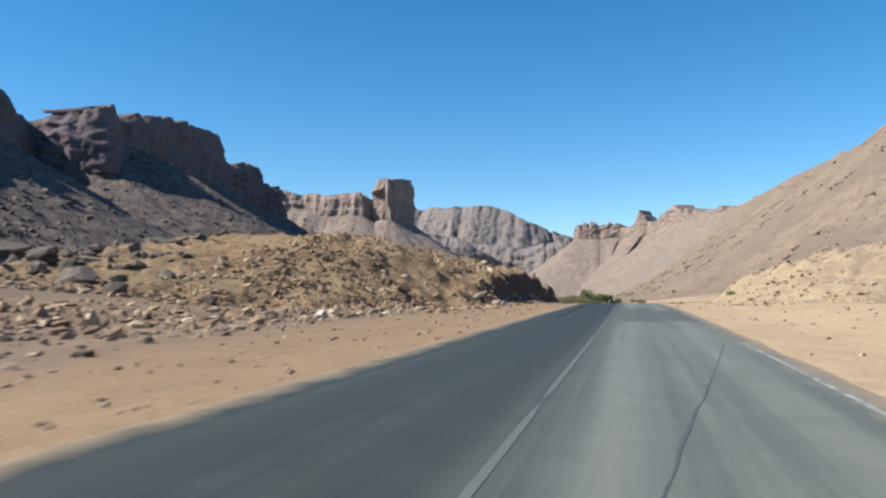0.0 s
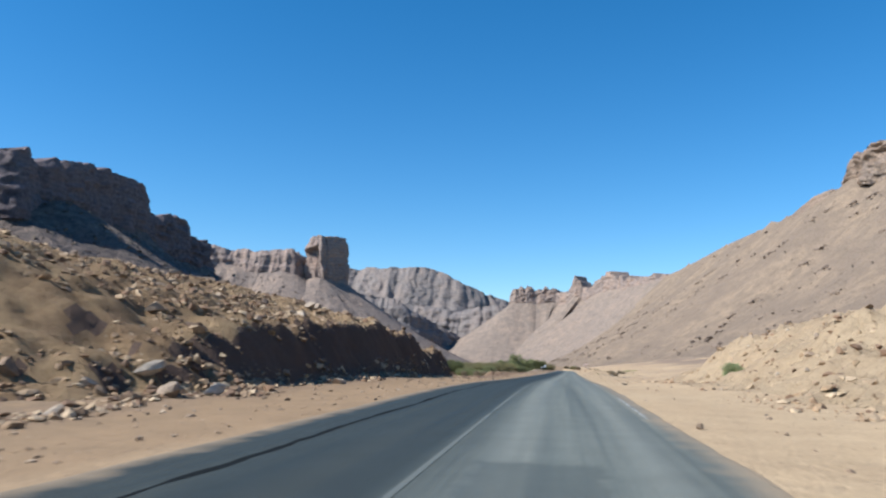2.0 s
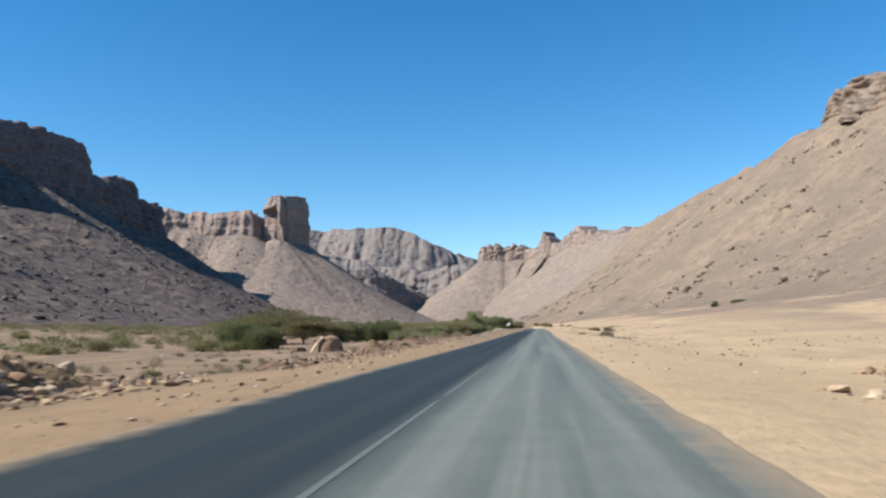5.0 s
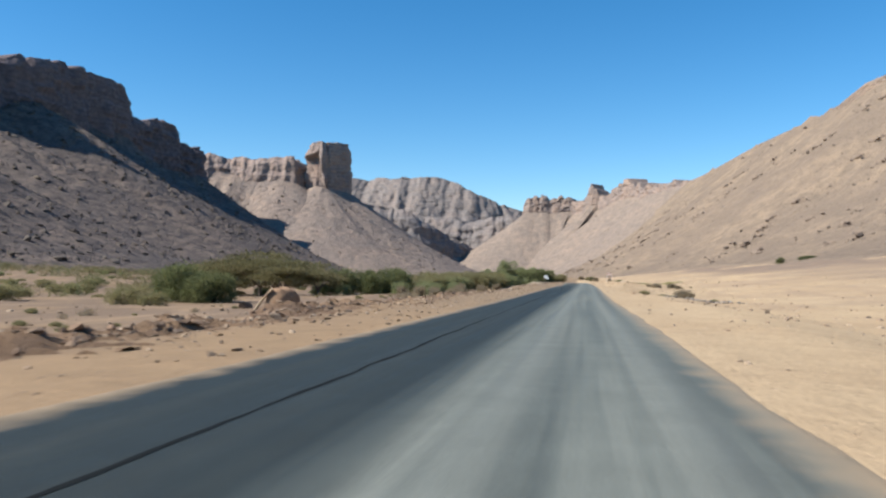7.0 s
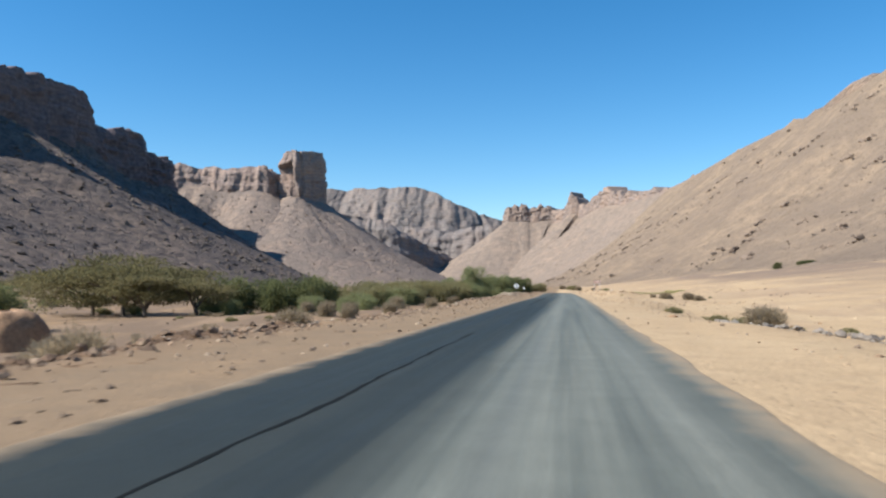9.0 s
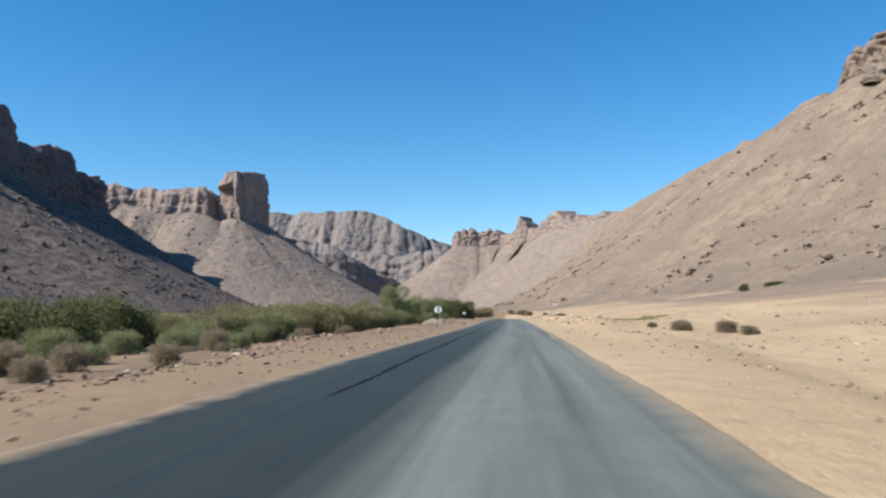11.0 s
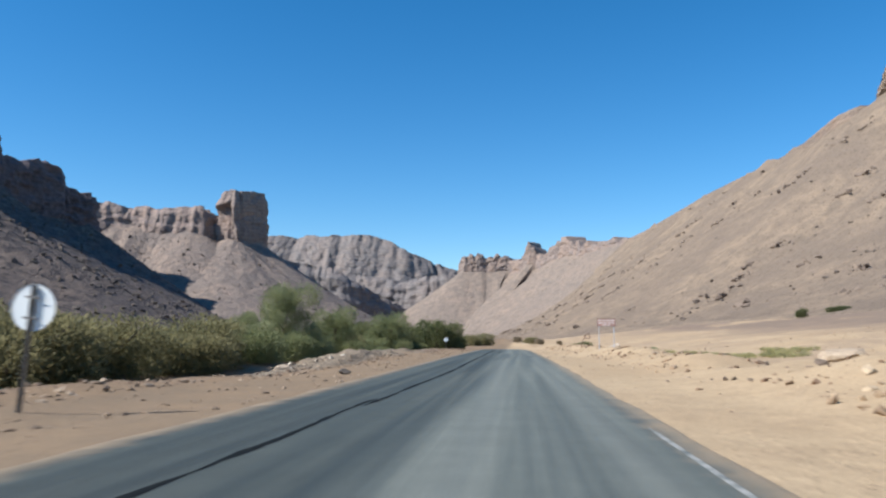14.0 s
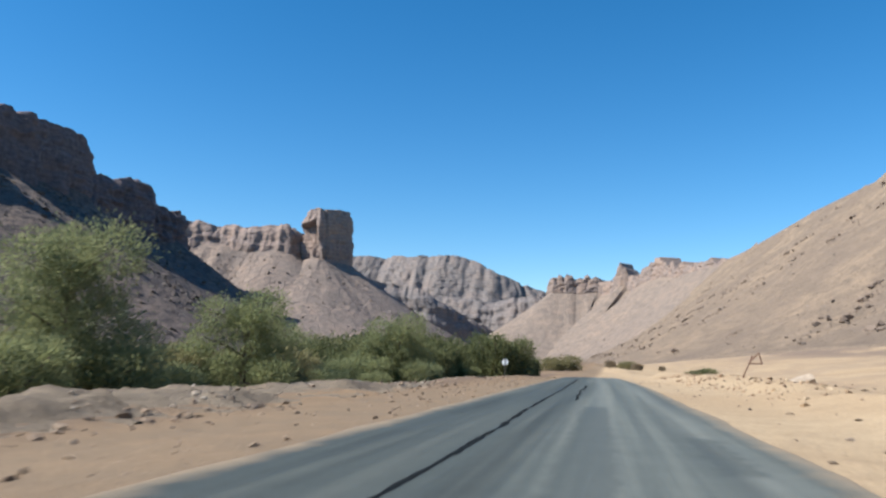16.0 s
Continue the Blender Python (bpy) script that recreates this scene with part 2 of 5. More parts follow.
OUTCROP = stone_material("outcrop_stone", [(0.19, 0.148, 0.118), (0.13, 0.1, 0.082), (0.25, 0.195, 0.15)])
BANK_STONES = stone_material("bank_stone", [(0.33, 0.24, 0.148), (0.22, 0.15, 0.096), (0.45, 0.35, 0.235), (0.28, 0.19, 0.118), (0.15, 0.1, 0.07), (0.24, 0.15, 0.094)])
CLODS = stone_material("dirt_clod", [(0.13, 0.086, 0.06), (0.2, 0.132, 0.09), (0.27, 0.19, 0.13), (0.1, 0.07, 0.052)])
DARK_STONES = stone_material("dark_stone", [(0.09, 0.077, 0.066), (0.15, 0.126, 0.105), (0.06, 0.052, 0.046)])
RUBBLE = stone_material("grey_rubble", [(0.3, 0.265, 0.22), (0.19, 0.17, 0.15), (0.25, 0.21, 0.17), (0.13, 0.12, 0.11), (0.36, 0.32, 0.27)])
MOUND_EARTH = earth_material("rubble_earth", (0.3, 0.2, 0.115), (0.4, 0.29, 0.168), (0.225, 0.148, 0.09), 0.45, 0.14)
RED_DIRT = earth_material("red_dirt", (0.25, 0.165, 0.102), (0.2, 0.13, 0.084), (0.14, 0.092, 0.062), 0.6, 0.1)
# bank earth for the cut face, darkened: the face's shade is in the colour
SHADED_CUT = earth_material("shaded_cut_earth", (0.105, 0.071, 0.054), (0.085, 0.058, 0.046), (0.13, 0.09, 0.066), 1.0, 0.08)
PALE_EARTH = earth_material("pale_earth", (0.42, 0.322, 0.21), (0.36, 0.27, 0.175), (0.28, 0.21, 0.138), 1.0, 0.14)
TAMARISK = leaf_material("tamarisk_leaf", [(0.175, 0.203, 0.09), (0.245, 0.265, 0.13), (0.215, 0.24, 0.122), (0.295, 0.302, 0.158)])
DARK_LEAF = leaf_material("dark_leaf", [(0.1, 0.118, 0.052), (0.14, 0.155, 0.07), (0.185, 0.19, 0.092)])
ACACIA_LEAF = leaf_material("acacia_leaf", [(0.11, 0.105, 0.052), (0.16, 0.145, 0.073), (0.22, 0.195, 0.105)])
GREEN_LEAF = leaf_material("green_leaf", [(0.25, 0.3, 0.15), (0.31, 0.36, 0.19), (0.36, 0.39, 0.22)])
OLIVE_LEAF = leaf_material("olive_leaf", [(0.2, 0.188, 0.092), (0.25, 0.228, 0.118), (0.17, 0.163, 0.078)])
DRY_TWIG = leaf_material("dry_twig", [(0.25, 0.205, 0.14), (0.32, 0.262, 0.18), (0.19, 0.155, 0.102)])
BARK = plain_material("bark", (0.11, 0.085, 0.065), 0.9)


# ---- ground, road ----
ROAD_KEYS = np.array([  # y, middle line x, height
    (-300, -1.3, -8.0), (-60, -1.3, -2.5), (0, -1.2, -1.16), (10, -1.2, -0.98), (40, -1.25, -0.42), (75, -1.6, 0.12), (90, -1.7, 0.11), (108, -1.75, -0.02),
    (165, -1.6, -0.12), (190, -1.6, -0.13), (210, -1.7, -0.2), (284, -1.45, -0.02), (333, -1.45, -0.08), (370, -1.8, 0.03), (385, -1.95, 0.05),
    (430, -2.6, 0.03), (480, -3.8, -0.25), (560, -7.0, -1.3), (720, -18.0, -3.2), (9000, -600.0, -3.2)])
ROAD_FINE = np.arange(-300.0, 900.0, 2.0)


def eased(values):
    k = np.exp(-0.5 * (np.arange(-12, 13) / 4.5) ** 2)
    v = np.interp(ROAD_FINE, ROAD_KEYS[:, 0], values)
    return np.convolve(np.pad(v, 12, mode="edge"), k / k.sum(), "valid")


ROAD_MID, ROAD_HIGH = eased(ROAD_KEYS[:, 1]), eased(ROAD_KEYS[:, 2])


def road_z(y):
    return np.interp(y, ROAD_FINE, ROAD_HIGH)


def road_x(y):
    return np.interp(y, ROAD_FINE, ROAD_MID)


HALF = 3.65


def ground_z(x, y):
    x, y = np.broadcast_arrays(np.asarray(x, float), np.asarray(y, float))
    d = x - road_x(y)
    z = road_z(y) - 0.014
    off = np.abs(d) - HALF
    # roadside shelf, then the plain below the bank on the left
    z = z - 0.075 * smooth(0.1, 3, off)
    left = smooth(9.5, 14, -d)
    z = z - left * 1.9 * smooth(125, 175, y) * (1 - 0.5 * smooth(330, 400, y) - 0.3 * smooth(420, 520, y)) - 0.6 * smooth(20, 60, -d) * smooth(140, 190, y) * (1 - smooth(330, 400, y))
    z = z + 0.45 * np.exp(-((d + 12.5) / 2.2) ** 2) * smooth(345, 385, y) * (1 - smooth(430, 480, y))
    z = z + smooth(12, 45, -d) * 3.0 * (1 - smooth(30, 75, y))
    right = smooth(7, 14, d)
    z = z - right * 0.9 * smooth(135, 175, y) * (1 - smooth(300, 345, y))
    z = z + (0.55 + 0.25 * fbm(x * 0.35, y * 0.16, 81.0)) * np.exp(-((d - 10.5) / 3.2) ** 2) * smooth(320, 350, y)
    # the plain lifts towards the slopes
    z = z + 0.115 * np.clip(x - 22, 0, 220) * smooth(130, 420, y) + 0.035 * np.clip(-x - 120, 0, 500)
    z = z + 0.02 * np.clip(y - 520, 0, 300) * smooth(-250, 0, x)
    rough = smooth(1.0, 8, off)
    z = z + rough * (0.10 * fbm(x * 0.25, y * 0.25) + 0.35 * fbm(x * 0.03, y * 0.03, 4.0))
    return z


def axis(parts):
    return np.unique(np.concatenate([np.arange(a, b, s) for a, b, s in parts]))


gx = axis([(-6000, -600, 300), (-600, -120, 30), (-120, -40, 4), (-40, 40, 0.5), (40, 120, 4), (120, 600, 30), (600, 6001, 300)])
gy = axis([(-1500, -60, 120), (-60, 0, 5), (0, 480, 1.0), (480, 720, 6), (720, 1500, 40), (1500, 9001, 300)])
GX, GY = np.meshgrid(gx, gy)
SAND = earth_material("sand", (0.42, 0.316, 0.2), (0.385, 0.28, 0.172), (0.32, 0.232, 0.145), 1.0, 0.03)
def soils(m):
    """Left of the road the soil is redder and darker than the pale sand on its right."""
    n, l = m.node_tree.nodes, m.node_tree.links
    b = n["Principled BSDF"]
    pale = b.inputs["Base Color"].links[0].from_socket
    p = place_of(n)
    sep = n.new("ShaderNodeSeparateXYZ")
    l.new(p, sep.inputs[0])
    patchy = noise_node(n, l, p, 0.035, 5)
    grain = noise_node(n, l, p, 0.5, 6, 0.7)
    x = calc(n, l, "ADD", sep.outputs[0], calc(n, l, "MULTIPLY", patchy, 5.0))
    red = blend(n, l, ramp(n, l, grain, [(0.35, (0, 0, 0)), (0.7, (1, 1, 1))]), (0.262, 0.177, 0.104), (0.205, 0.14, 0.084))
    c = blend(n, l, ramp(n, l, calc(n, l, "MULTIPLY_ADD", x, 0.1, 0.5), [(0.2, (0.92, 0.92, 0.92)), (0.42, (0, 0, 0))]), pale, red)
    # stony patches on the open plain
    far = calc(n, l, "ABSOLUTE", sep.outputs[0])
    stony = calc(n, l, "MULTIPLY", ramp(n, l, calc(n, l, "MULTIPLY", far, 0.02), [(0.25, (0, 0, 0)), (0.6, (1, 1, 1))]), ramp(n, l, patchy, [(0.45, (0, 0, 0)), (0.6, (0.5, 0.5, 0.5))]))
    c = blend(n, l, stony, c, (0.25, 0.185, 0.135))
    # greyer gravel on the shoulder where lorries pull over
    off = ramp(n, l, calc(n, l, "MULTIPLY_ADD", sep.outputs[0], -0.05, calc(n, l, "MULTIPLY", patchy, 0.12)), [(0.24, (0, 0, 0)), (0.3, (1, 1, 1)), (0.5, (1, 1, 1)), (0.58, (0, 0, 0))])
    north = ramp(n, l, calc(n, l, "MULTIPLY", sep.outputs[1], 0.002), [(0.35, (0, 0, 0)), (0.42, (0.7, 0.7, 0.7))])
    c = blend(n, l, calc(n, l, "MULTIPLY", calc(n, l, "MULTIPLY", off, north), ramp(n, l, grain, [(0.3, (0.5, 0.5, 0.5)), (0.65, (1, 1, 1))])), c, (0.188, 0.143, 0.1))
    # stony brown rise beside the first stretch of the road
    west = ramp(n, l, calc(n, l, "MULTIPLY_ADD", sep.outputs[0], -0.04, calc(n, l, "MULTIPLY", patchy, 0.12)), [(0.46, (0, 0, 0)), (0.56, (1, 1, 1))])
    south = ramp(n, l, calc(n, l, "MULTIPLY", sep.outputs[1], 0.01), [(0.45, (1, 1, 1)), (0.75, (0, 0, 0))])
    c = blend(n, l, calc(n, l, "MULTIPLY", calc(n, l, "MULTIPLY", west, south), ramp(n, l, grain, [(0.38, (0.35, 0.35, 0.35)), (0.6, (0.95, 0.95, 0.95))])), c, (0.2, 0.148, 0.102))
    # dark stony fans below the eastern hill
    fan = n.new("ShaderNodeMapping")
    fan.inputs["Scale"].default_value = (0.03, 0.012, 0.02)
    l.new(p, fan.inputs[0])
    fans = noise_node(n, l, fan.outputs[0], 1.0, 6, 0.62)
    reach = ramp(n, l, calc(n, l, "MULTIPLY", sep.outputs[0], 0.005), [(0.2, (0, 0, 0)), (0.42, (0.85, 0.85, 0.85))])
    c = blend(n, l, calc(n, l, "MULTIPLY", reach, ramp(n, l, fans, [(0.41, (0, 0, 0)), (0.49, (1, 1, 1))])), c, (0.17, 0.128, 0.102))
    # brown clods and dung-coloured dirt in drifts beyond the left shoulder, faint ones on the right
    drift = n.new("ShaderNodeMapping")
    drift.inputs["Scale"].default_value = (0.16, 0.045, 0.1)
    l.new(p, drift.inputs[0])
    clods = noise_node(n, l, drift.outputs[0], 1.0, 7, 0.7)
    away = ramp(n, l, calc(n, l, "MULTIPLY", sep.outputs[0], -0.04), [(0.36, (0, 0, 0)), (0.48, (0.9, 0.9, 0.9))])
    c = blend(n, l, calc(n, l, "MULTIPLY", away, ramp(n, l, clods, [(0.4, (0, 0, 0)), (0.54, (1, 1, 1))])), c, (0.165, 0.118, 0.083))
    east = ramp(n, l, calc(n, l, "MULTIPLY", sep.outputs[0], 0.04), [(0.4, (0, 0, 0)), (0.6, (0.5, 0.5, 0.5))])
    c = blend(n, l, calc(n, l, "MULTIPLY", east, ramp(n, l, clods, [(0.5, (0, 0, 0)), (0.6, (1, 1, 1))])), c, (0.27, 0.195, 0.135))
    l.new(c, b.inputs["Base Color"])


soils(SAND)
ground = tagged(new("ground", grid_mesh("ground", np.stack([GX, GY, ground_z(GX, GY)], -1), SAND)),
                "pale orange desert sand with stones and ruts", "ground", kind="structure")


def asphalt_material():
    m, n, l, b = shader("asphalt")
    t = n.new("ShaderNodeUVMap")
    sep = n.new("ShaderNodeSeparateXYZ")
    l.new(t.outputs[0], sep.inputs[0])
    across, along = sep.outputs[0], sep.outputs[1]
    p = place_of(n)
    fine = noise_node(n, l, p, 35.0, 4, 0.8)
    mid = noise_node(n, l, p, 1.2, 6, 0.6)
    stretch = n.new("ShaderNodeMapping")
    stretch.inputs["Scale"].default_value = (1.0, 0.016, 1.0)
    l.new(t.outputs[0], stretch.inputs[0])
    streak = noise_node(n, l, stretch.outputs[0], 2.2, 5, 0.6)
    patch = noise_node(n, l, stretch.outputs[0], 0.55, 4, 0.5)
    c = ramp(n, l, streak, [(0.34, (0.092, 0.103, 0.092)), (0.5, (0.122, 0.135, 0.119)), (0.66, (0.158, 0.17, 0.149))])
    # the far lane is darker, by a share that changes along the road
    lane = ramp(n, l, calc(n, l, "ADD", across, calc(n, l, "MULTIPLY", patch, 0.8)), [(0.0, (1, 1, 1)), (0.9, (0, 0, 0))])
    dark_share = ramp(n, l, calc(n, l, "MULTIPLY_ADD", along, 0.002, 0.1), [(0.12, (0.78, 0.78, 0.78)), (0.3, (0.95, 0.95, 0.95)), (0.6, (0.96, 0.96, 0.96)), (0.7, (0.82, 0.82, 0.82)), (0.8, (0.5, 0.5, 0.5))])
    c = blend(n, l, calc(n, l, "MULTIPLY", lane, dark_share), c, (0.018, 0.025, 0.026))
    # oil-dark stains drawn out along the far lane, and pale wheel tracks in the near one
    tracks = noise_node(n, l, stretch.outputs[0], 1.15, 3, 0.5)
    oil = calc(n, l, "MULTIPLY", ramp(n, l, tracks, [(0.5, (0, 0, 0)), (0.62, (0.6, 0.6, 0.6))]), ramp(n, l, calc(n, l, "MULTIPLY_ADD", across, 0.14, 0.5), [(0.42, (1, 1, 1)), (0.6, (0.3, 0.3, 0.3))]))
    c = blend(n, l, oil, c, (0.032, 0.039, 0.038))
    wheel = calc(n, l, "PINGPONG", calc(n, l, "ADD", across, 0.95), 0.9)
    c = blend(n, l, calc(n, l, "MULTIPLY", ramp(n, l, calc(n, l, "MULTIPLY", wheel, 1.1), [(0.05, (0.4, 0.4, 0.4)), (0.5, (0, 0, 0))]), ramp(n, l, calc(n, l, "MULTIPLY_ADD", across, 0.14, 0.5), [(0.5, (0, 0, 0)), (0.56, (1, 1, 1))])), c, (0.19, 0.2, 0.176))
    c = blend(n, l, 0.16, c, ramp(n, l, mid, [(0.35, (0.3, 0.3, 0.3)), (0.65, (0.7, 0.7, 0.7))]), "OVERLAY")
    c = blend(n, l, 0.35, c, ramp(n, l, fine, [(0.3, (0.2, 0.2, 0.2)), (0.7, (0.8, 0.8, 0.8))]), "OVERLAY")
    # mended patches with worn borders: along from, to; across, width
    wear = calc(n, l, "MULTIPLY", calc(n, l, "SUBTRACT", noise_node(n, l, p, 2.5, 5, 0.6), 0.5), 0.55)
    for y0, y1, off, w in ((30, 52, 1.25, 1.5), (31, 46, 2.75, 1.0), (280.8, 281.3, 0.15, 0.35), (293.5, 295, 1.75, 0.45), (374.5, 377.5, 0.3, 1.0), (379, 398, 0.65, 0.75), (383.5, 388.5, 2.5, 0.55), (388, 393, -2.7, 0.9)):
        side = calc(n, l, "SUBTRACT", calc(n, l, "ABSOLUTE", calc(n, l, "SUBTRACT", across, off)), w / 2)
        end = calc(n, l, "MULTIPLY", calc(n, l, "SUBTRACT", calc(n, l, "ABSOLUTE", calc(n, l, "SUBTRACT", along, (y0 + y1) / 2)), (y1 - y0) / 2), 0.4)
        inside = calc(n, l, "ADD", calc(n, l, "MAXIMUM", side, end), wear)
        c = blend(n, l, ramp(n, l, calc(n, l, "MULTIPLY_ADD", inside, 1.0, 0.5), [(0.42, (0.62, 0.62, 0.62)), (0.58, (0, 0, 0))]), c, (0.062, 0.073, 0.069))
    # blown sand at the edges
    edge = calc(n, l, "ABSOLUTE", across)
    e = calc(n, l, "ADD", edge, calc(n, l, "MULTIPLY", calc(n, l, "SUBTRACT", mid, 0.5), 0.9))
    c = blend(n, l, ramp(n, l, calc(n, l, "MULTIPLY", e, 0.25), [(0.79, (0, 0, 0)), (0.93, (0.8, 0.8, 0.8))]), c, (0.31, 0.23, 0.147))
    l.new(c, b.inputs["Base Color"])
    l.new(ramp(n, l, streak, [(0.3, (0.62, 0.62, 0.62)), (0.7, (0.8, 0.8, 0.8))]), b.inputs["Roughness"])
    b.inputs["Specular IOR Level"].default_value = 0.18
    bump(n, l, b, [(fine, 0.006), (mid, 0.004)])
    return m


def strip_mesh(name, centre, ys, offs, zs, mat, ragged=0.0):
    """A band along the road; offs and zs across it."""
    ys = np.asarray(ys, float)
    o = np.tile(np.asarray(offs, float), (len(ys), 1))
    if ragged:
        o[:, 0] += ragged * fbm(ys * 0.5, 0 * ys + 2.0)
        o[:, 1] += ragged * fbm(ys * 0.5, 0 * ys + 2.0)
        o[:, 2] += ragged * fbm(ys * 0.5, 0 * ys + 2.0)
        o[:, -1] += ragged * fbm(ys * 0.5, 0 * ys + 9.0)
        o[:, -2] += ragged * fbm(ys * 0.5, 0 * ys + 9.0)
        o[:, -3] += ragged * fbm(ys * 0.5, 0 * ys + 9.0)
    x = centre(ys)[:, None] + o
    yy = np.repeat(ys[:, None], o.shape[1], 1)
    z = road_z(yy) + np.asarray(zs)[None, :]
    me = grid_mesh(name, np.stack([x, yy, z], -1), mat)
    uv = me.uv_layers.new(name="UVMap")
    vi = np.empty(len(me.loops), np.int32)
    me.loops.foreach_get("vertex_index", vi)
    flat = np.stack([o.reshape(-1), yy.reshape(-1)], -1)
    uv.data.foreach_set("uv", flat[vi].reshape(-1))
    return me


ROAD_Y = np.concatenate([np.arange(-60, 480, 1.0), np.arange(480, 720, 4.0)])
ASPHALT = asphalt_material()
road = tagged(new("road", strip_mesh("road", road_x, ROAD_Y, [-HALF - 0.3, -HALF, -HALF + 0.03, -1.8, 0, 1.8, HALF - 0.03, HALF, HALF + 0.3],
              [-0.06, 0.0, 0.003, 0.03, 0.045, 0.03, 0.003, 0.0, -0.06], ASPHALT, 0.07)), "worn grey asphalt road with faded markings", "road", kind="structure")


# ---- mountains ----
def resample(line, step):
    a = np.array(line, float)
    d = np.r_[0, np.cumsum(np.hypot(*np.diff(a[:, :2], axis=0).T))]
    s = np.arange(0, d[-1], step)
    out = np.stack([np.interp(s, d, a[:, k]) for k in range(a.shape[1])], 1)
    return s, out


def soften(v, w):
    if w < 1:
        return v
    k = np.exp(-0.5 * (np.arange(-3 * w, 3 * w + 1) / w) ** 2)
    k /= k.sum()
    pad = np.pad(v, ((3 * w, 3 * w), (0, 0)), mode="edge")
    return np.stack([np.convolve(pad[:, i], k, "valid") for i in range(v.shape[1])], 1)


def mountain(name, label, line, step, cliff_rows, scree_rows, rock, scree, seed, rugged=1.0, foot_z=1.0, back=260.0, crown=1.0, wide=1.0, lean=0.12, concave=1.3, gully=1.0, shift=0.0, spurs=1.0, aspect=60.0, lump=0.0, lump_size=20.0, steps=0, terrace=0.0, sculpt=None, brow=11.0, ribs=None, fan=0):
    """A table mountain along a line of (x, y, top, cliff foot, scree run): plateau, broken cliff, scree. It faces the line's right."""
    s, a = resample(line, step)
    top, base, run = a[:, 2], a[:, 3], a[:, 4]
    xy = soften(a[:, :2], 1)
    tan = np.gradient(xy, axis=0)
    nor = soften(np.stack([tan[:, 1], -tan[:, 0]], 1), max(1, int(25 * wide / step)))
    nor /= np.linalg.norm(nor, axis=1)[:, None]
    root = thing(name, label, "mountain")
    su = s / wide
    # buttresses and clefts along the wall
    cleft = np.clip(1 - 3.5 * np.abs(fbm(su / 75.0, 0 * s + seed, octaves=2)), 0, 1)
    fissure = np.clip(1 - 4.0 * np.abs(fbm(su / 24.0, 0 * s + seed + 5, octaves=2)), 0, 1)
    towers = shift + rugged * wide * (13 * vn(su / 90.0, seed + 3.3) + 6 * vn(su / 36.0, seed + 4.4))
    knobs = 6 * fbm(su / 50.0, 0 * s + seed + 8, octaves=3) + 5 * smooth(-0.1, 0.25, vn(su / 30.0, seed + 20.0)) + 2.5 * smooth(0, 0.2, vn(su / 11.0, seed + 23.0))
    solid = smooth(4, 20, top - base)
    topz = top + crown * wide * solid * (knobs - 3.0 - 7 * cleft - 2 * fissure)
    set_back = terrace * wide * (0.3 + 0.7 * smooth(-0.4, 0.4, vn(su / 110.0, seed + 40.0))) * solid
    topz = topz + 0.3 * set_back
    basez = base + 9 * wide * fbm(su / 60.0, 0 * s + seed + 14, octaves=3) * min(1.0, rugged)
    h = np.maximum(topz - basez, 2.0)
    thick = smooth(5, 22, top - base)
    towers = shift + (towers - shift) * thick
    deepest = 16 * wide * thick + 1.0

    def face(f):
        """How far the wall stands out at the share f of its height."""
        z = topz - (h + deepest) * f
        bed = 0.5 + 0.35 * vn(su / 60.0, seed + 30.0)
        g = f
        if steps:
            k = f * steps + 0.6 * vn(su / 120.0, seed + 33.0)
            g = (np.floor(k) + smooth(0.0, 0.45, k - np.floor(k))) / steps
        ledge = wide * 4.0 * smooth(bed - 0.06, bed + 0.03, f) + lean * h * g
        if lump:
            ledge = ledge + lump * (0.6 - 1.9 * np.abs(fbm(xy[:, 0] / lump_size, xy[:, 1] / lump_size, z / (0.75 * lump_size) + seed + 50, octaves=3)))
        if terrace:
            ledge = ledge - set_back * np.clip(1 - f / 0.13, 0, 1)
        if sculpt:
            ledge = ledge + sculpt(xy[:, 0], xy[:, 1], f)
        body = fbm(xy[:, 0] / (22 * wide), xy[:, 1] / (22 * wide), z / (aspect * wide) + seed, octaves=4, gain=0.5)
        fine = fbm(xy[:, 0] / (7 * wide), xy[:, 1] / (7 * wide), z / (0.4 * aspect * wide) + seed, octaves=2, gain=0.5)
        deep = -wide * rugged * (10 * cleft * (1 - 0.4 * f) + 2.2 * fissure)
        rim = -wide * brow * (1 - smooth(0, 0.32, f)) ** 2
        return z, towers + thick * (ledge + rim + deep + wide * rugged * (6.0 * body + 1.8 * fine))

    rows = []
    rim0 = face(0.0)[1]
    for d in (-back, -back * 0.5, -back * 0.2, -back * 0.08, -back * 0.03):
        z = topz + crown * wide * 2 * thick * fbm(xy[:, 0] / (30 * wide), xy[:, 1] / (30 * wide), seed + d * 0.01) + 0.01 * (-d) * thick + 0.25 * d * (1 - thick)
        rows.append(np.column_stack([xy + nor * (d + rim0)[:, None], z]))
    for k in range(cliff_rows + 1):
        z, out = face(k / cliff_rows)
        rows.append(np.column_stack([xy + nor * out[:, None], z]))
    wall = np.stack(rows)
    child("cliff", grid_mesh("cliff", wall, rock, True), root)
    foot = wall[-1]
    # the scree starts from an even line inside the wall
    start = xy + nor * (towers * 0.3 + shift * 0.7 + thick * (lean * h - 8 * wide) - 1.0)[:, None]
    if fan:
        nor = soften(nor, int(fan / step))
        nor /= np.linalg.norm(nor, axis=1)[:, None]
        start = soften(start, max(1, int(0.25 * fan / step)))
    end = start + nor * run[:, None]
    foot_z = ground_z(end[:, 0], end[:, 1]) + foot_z
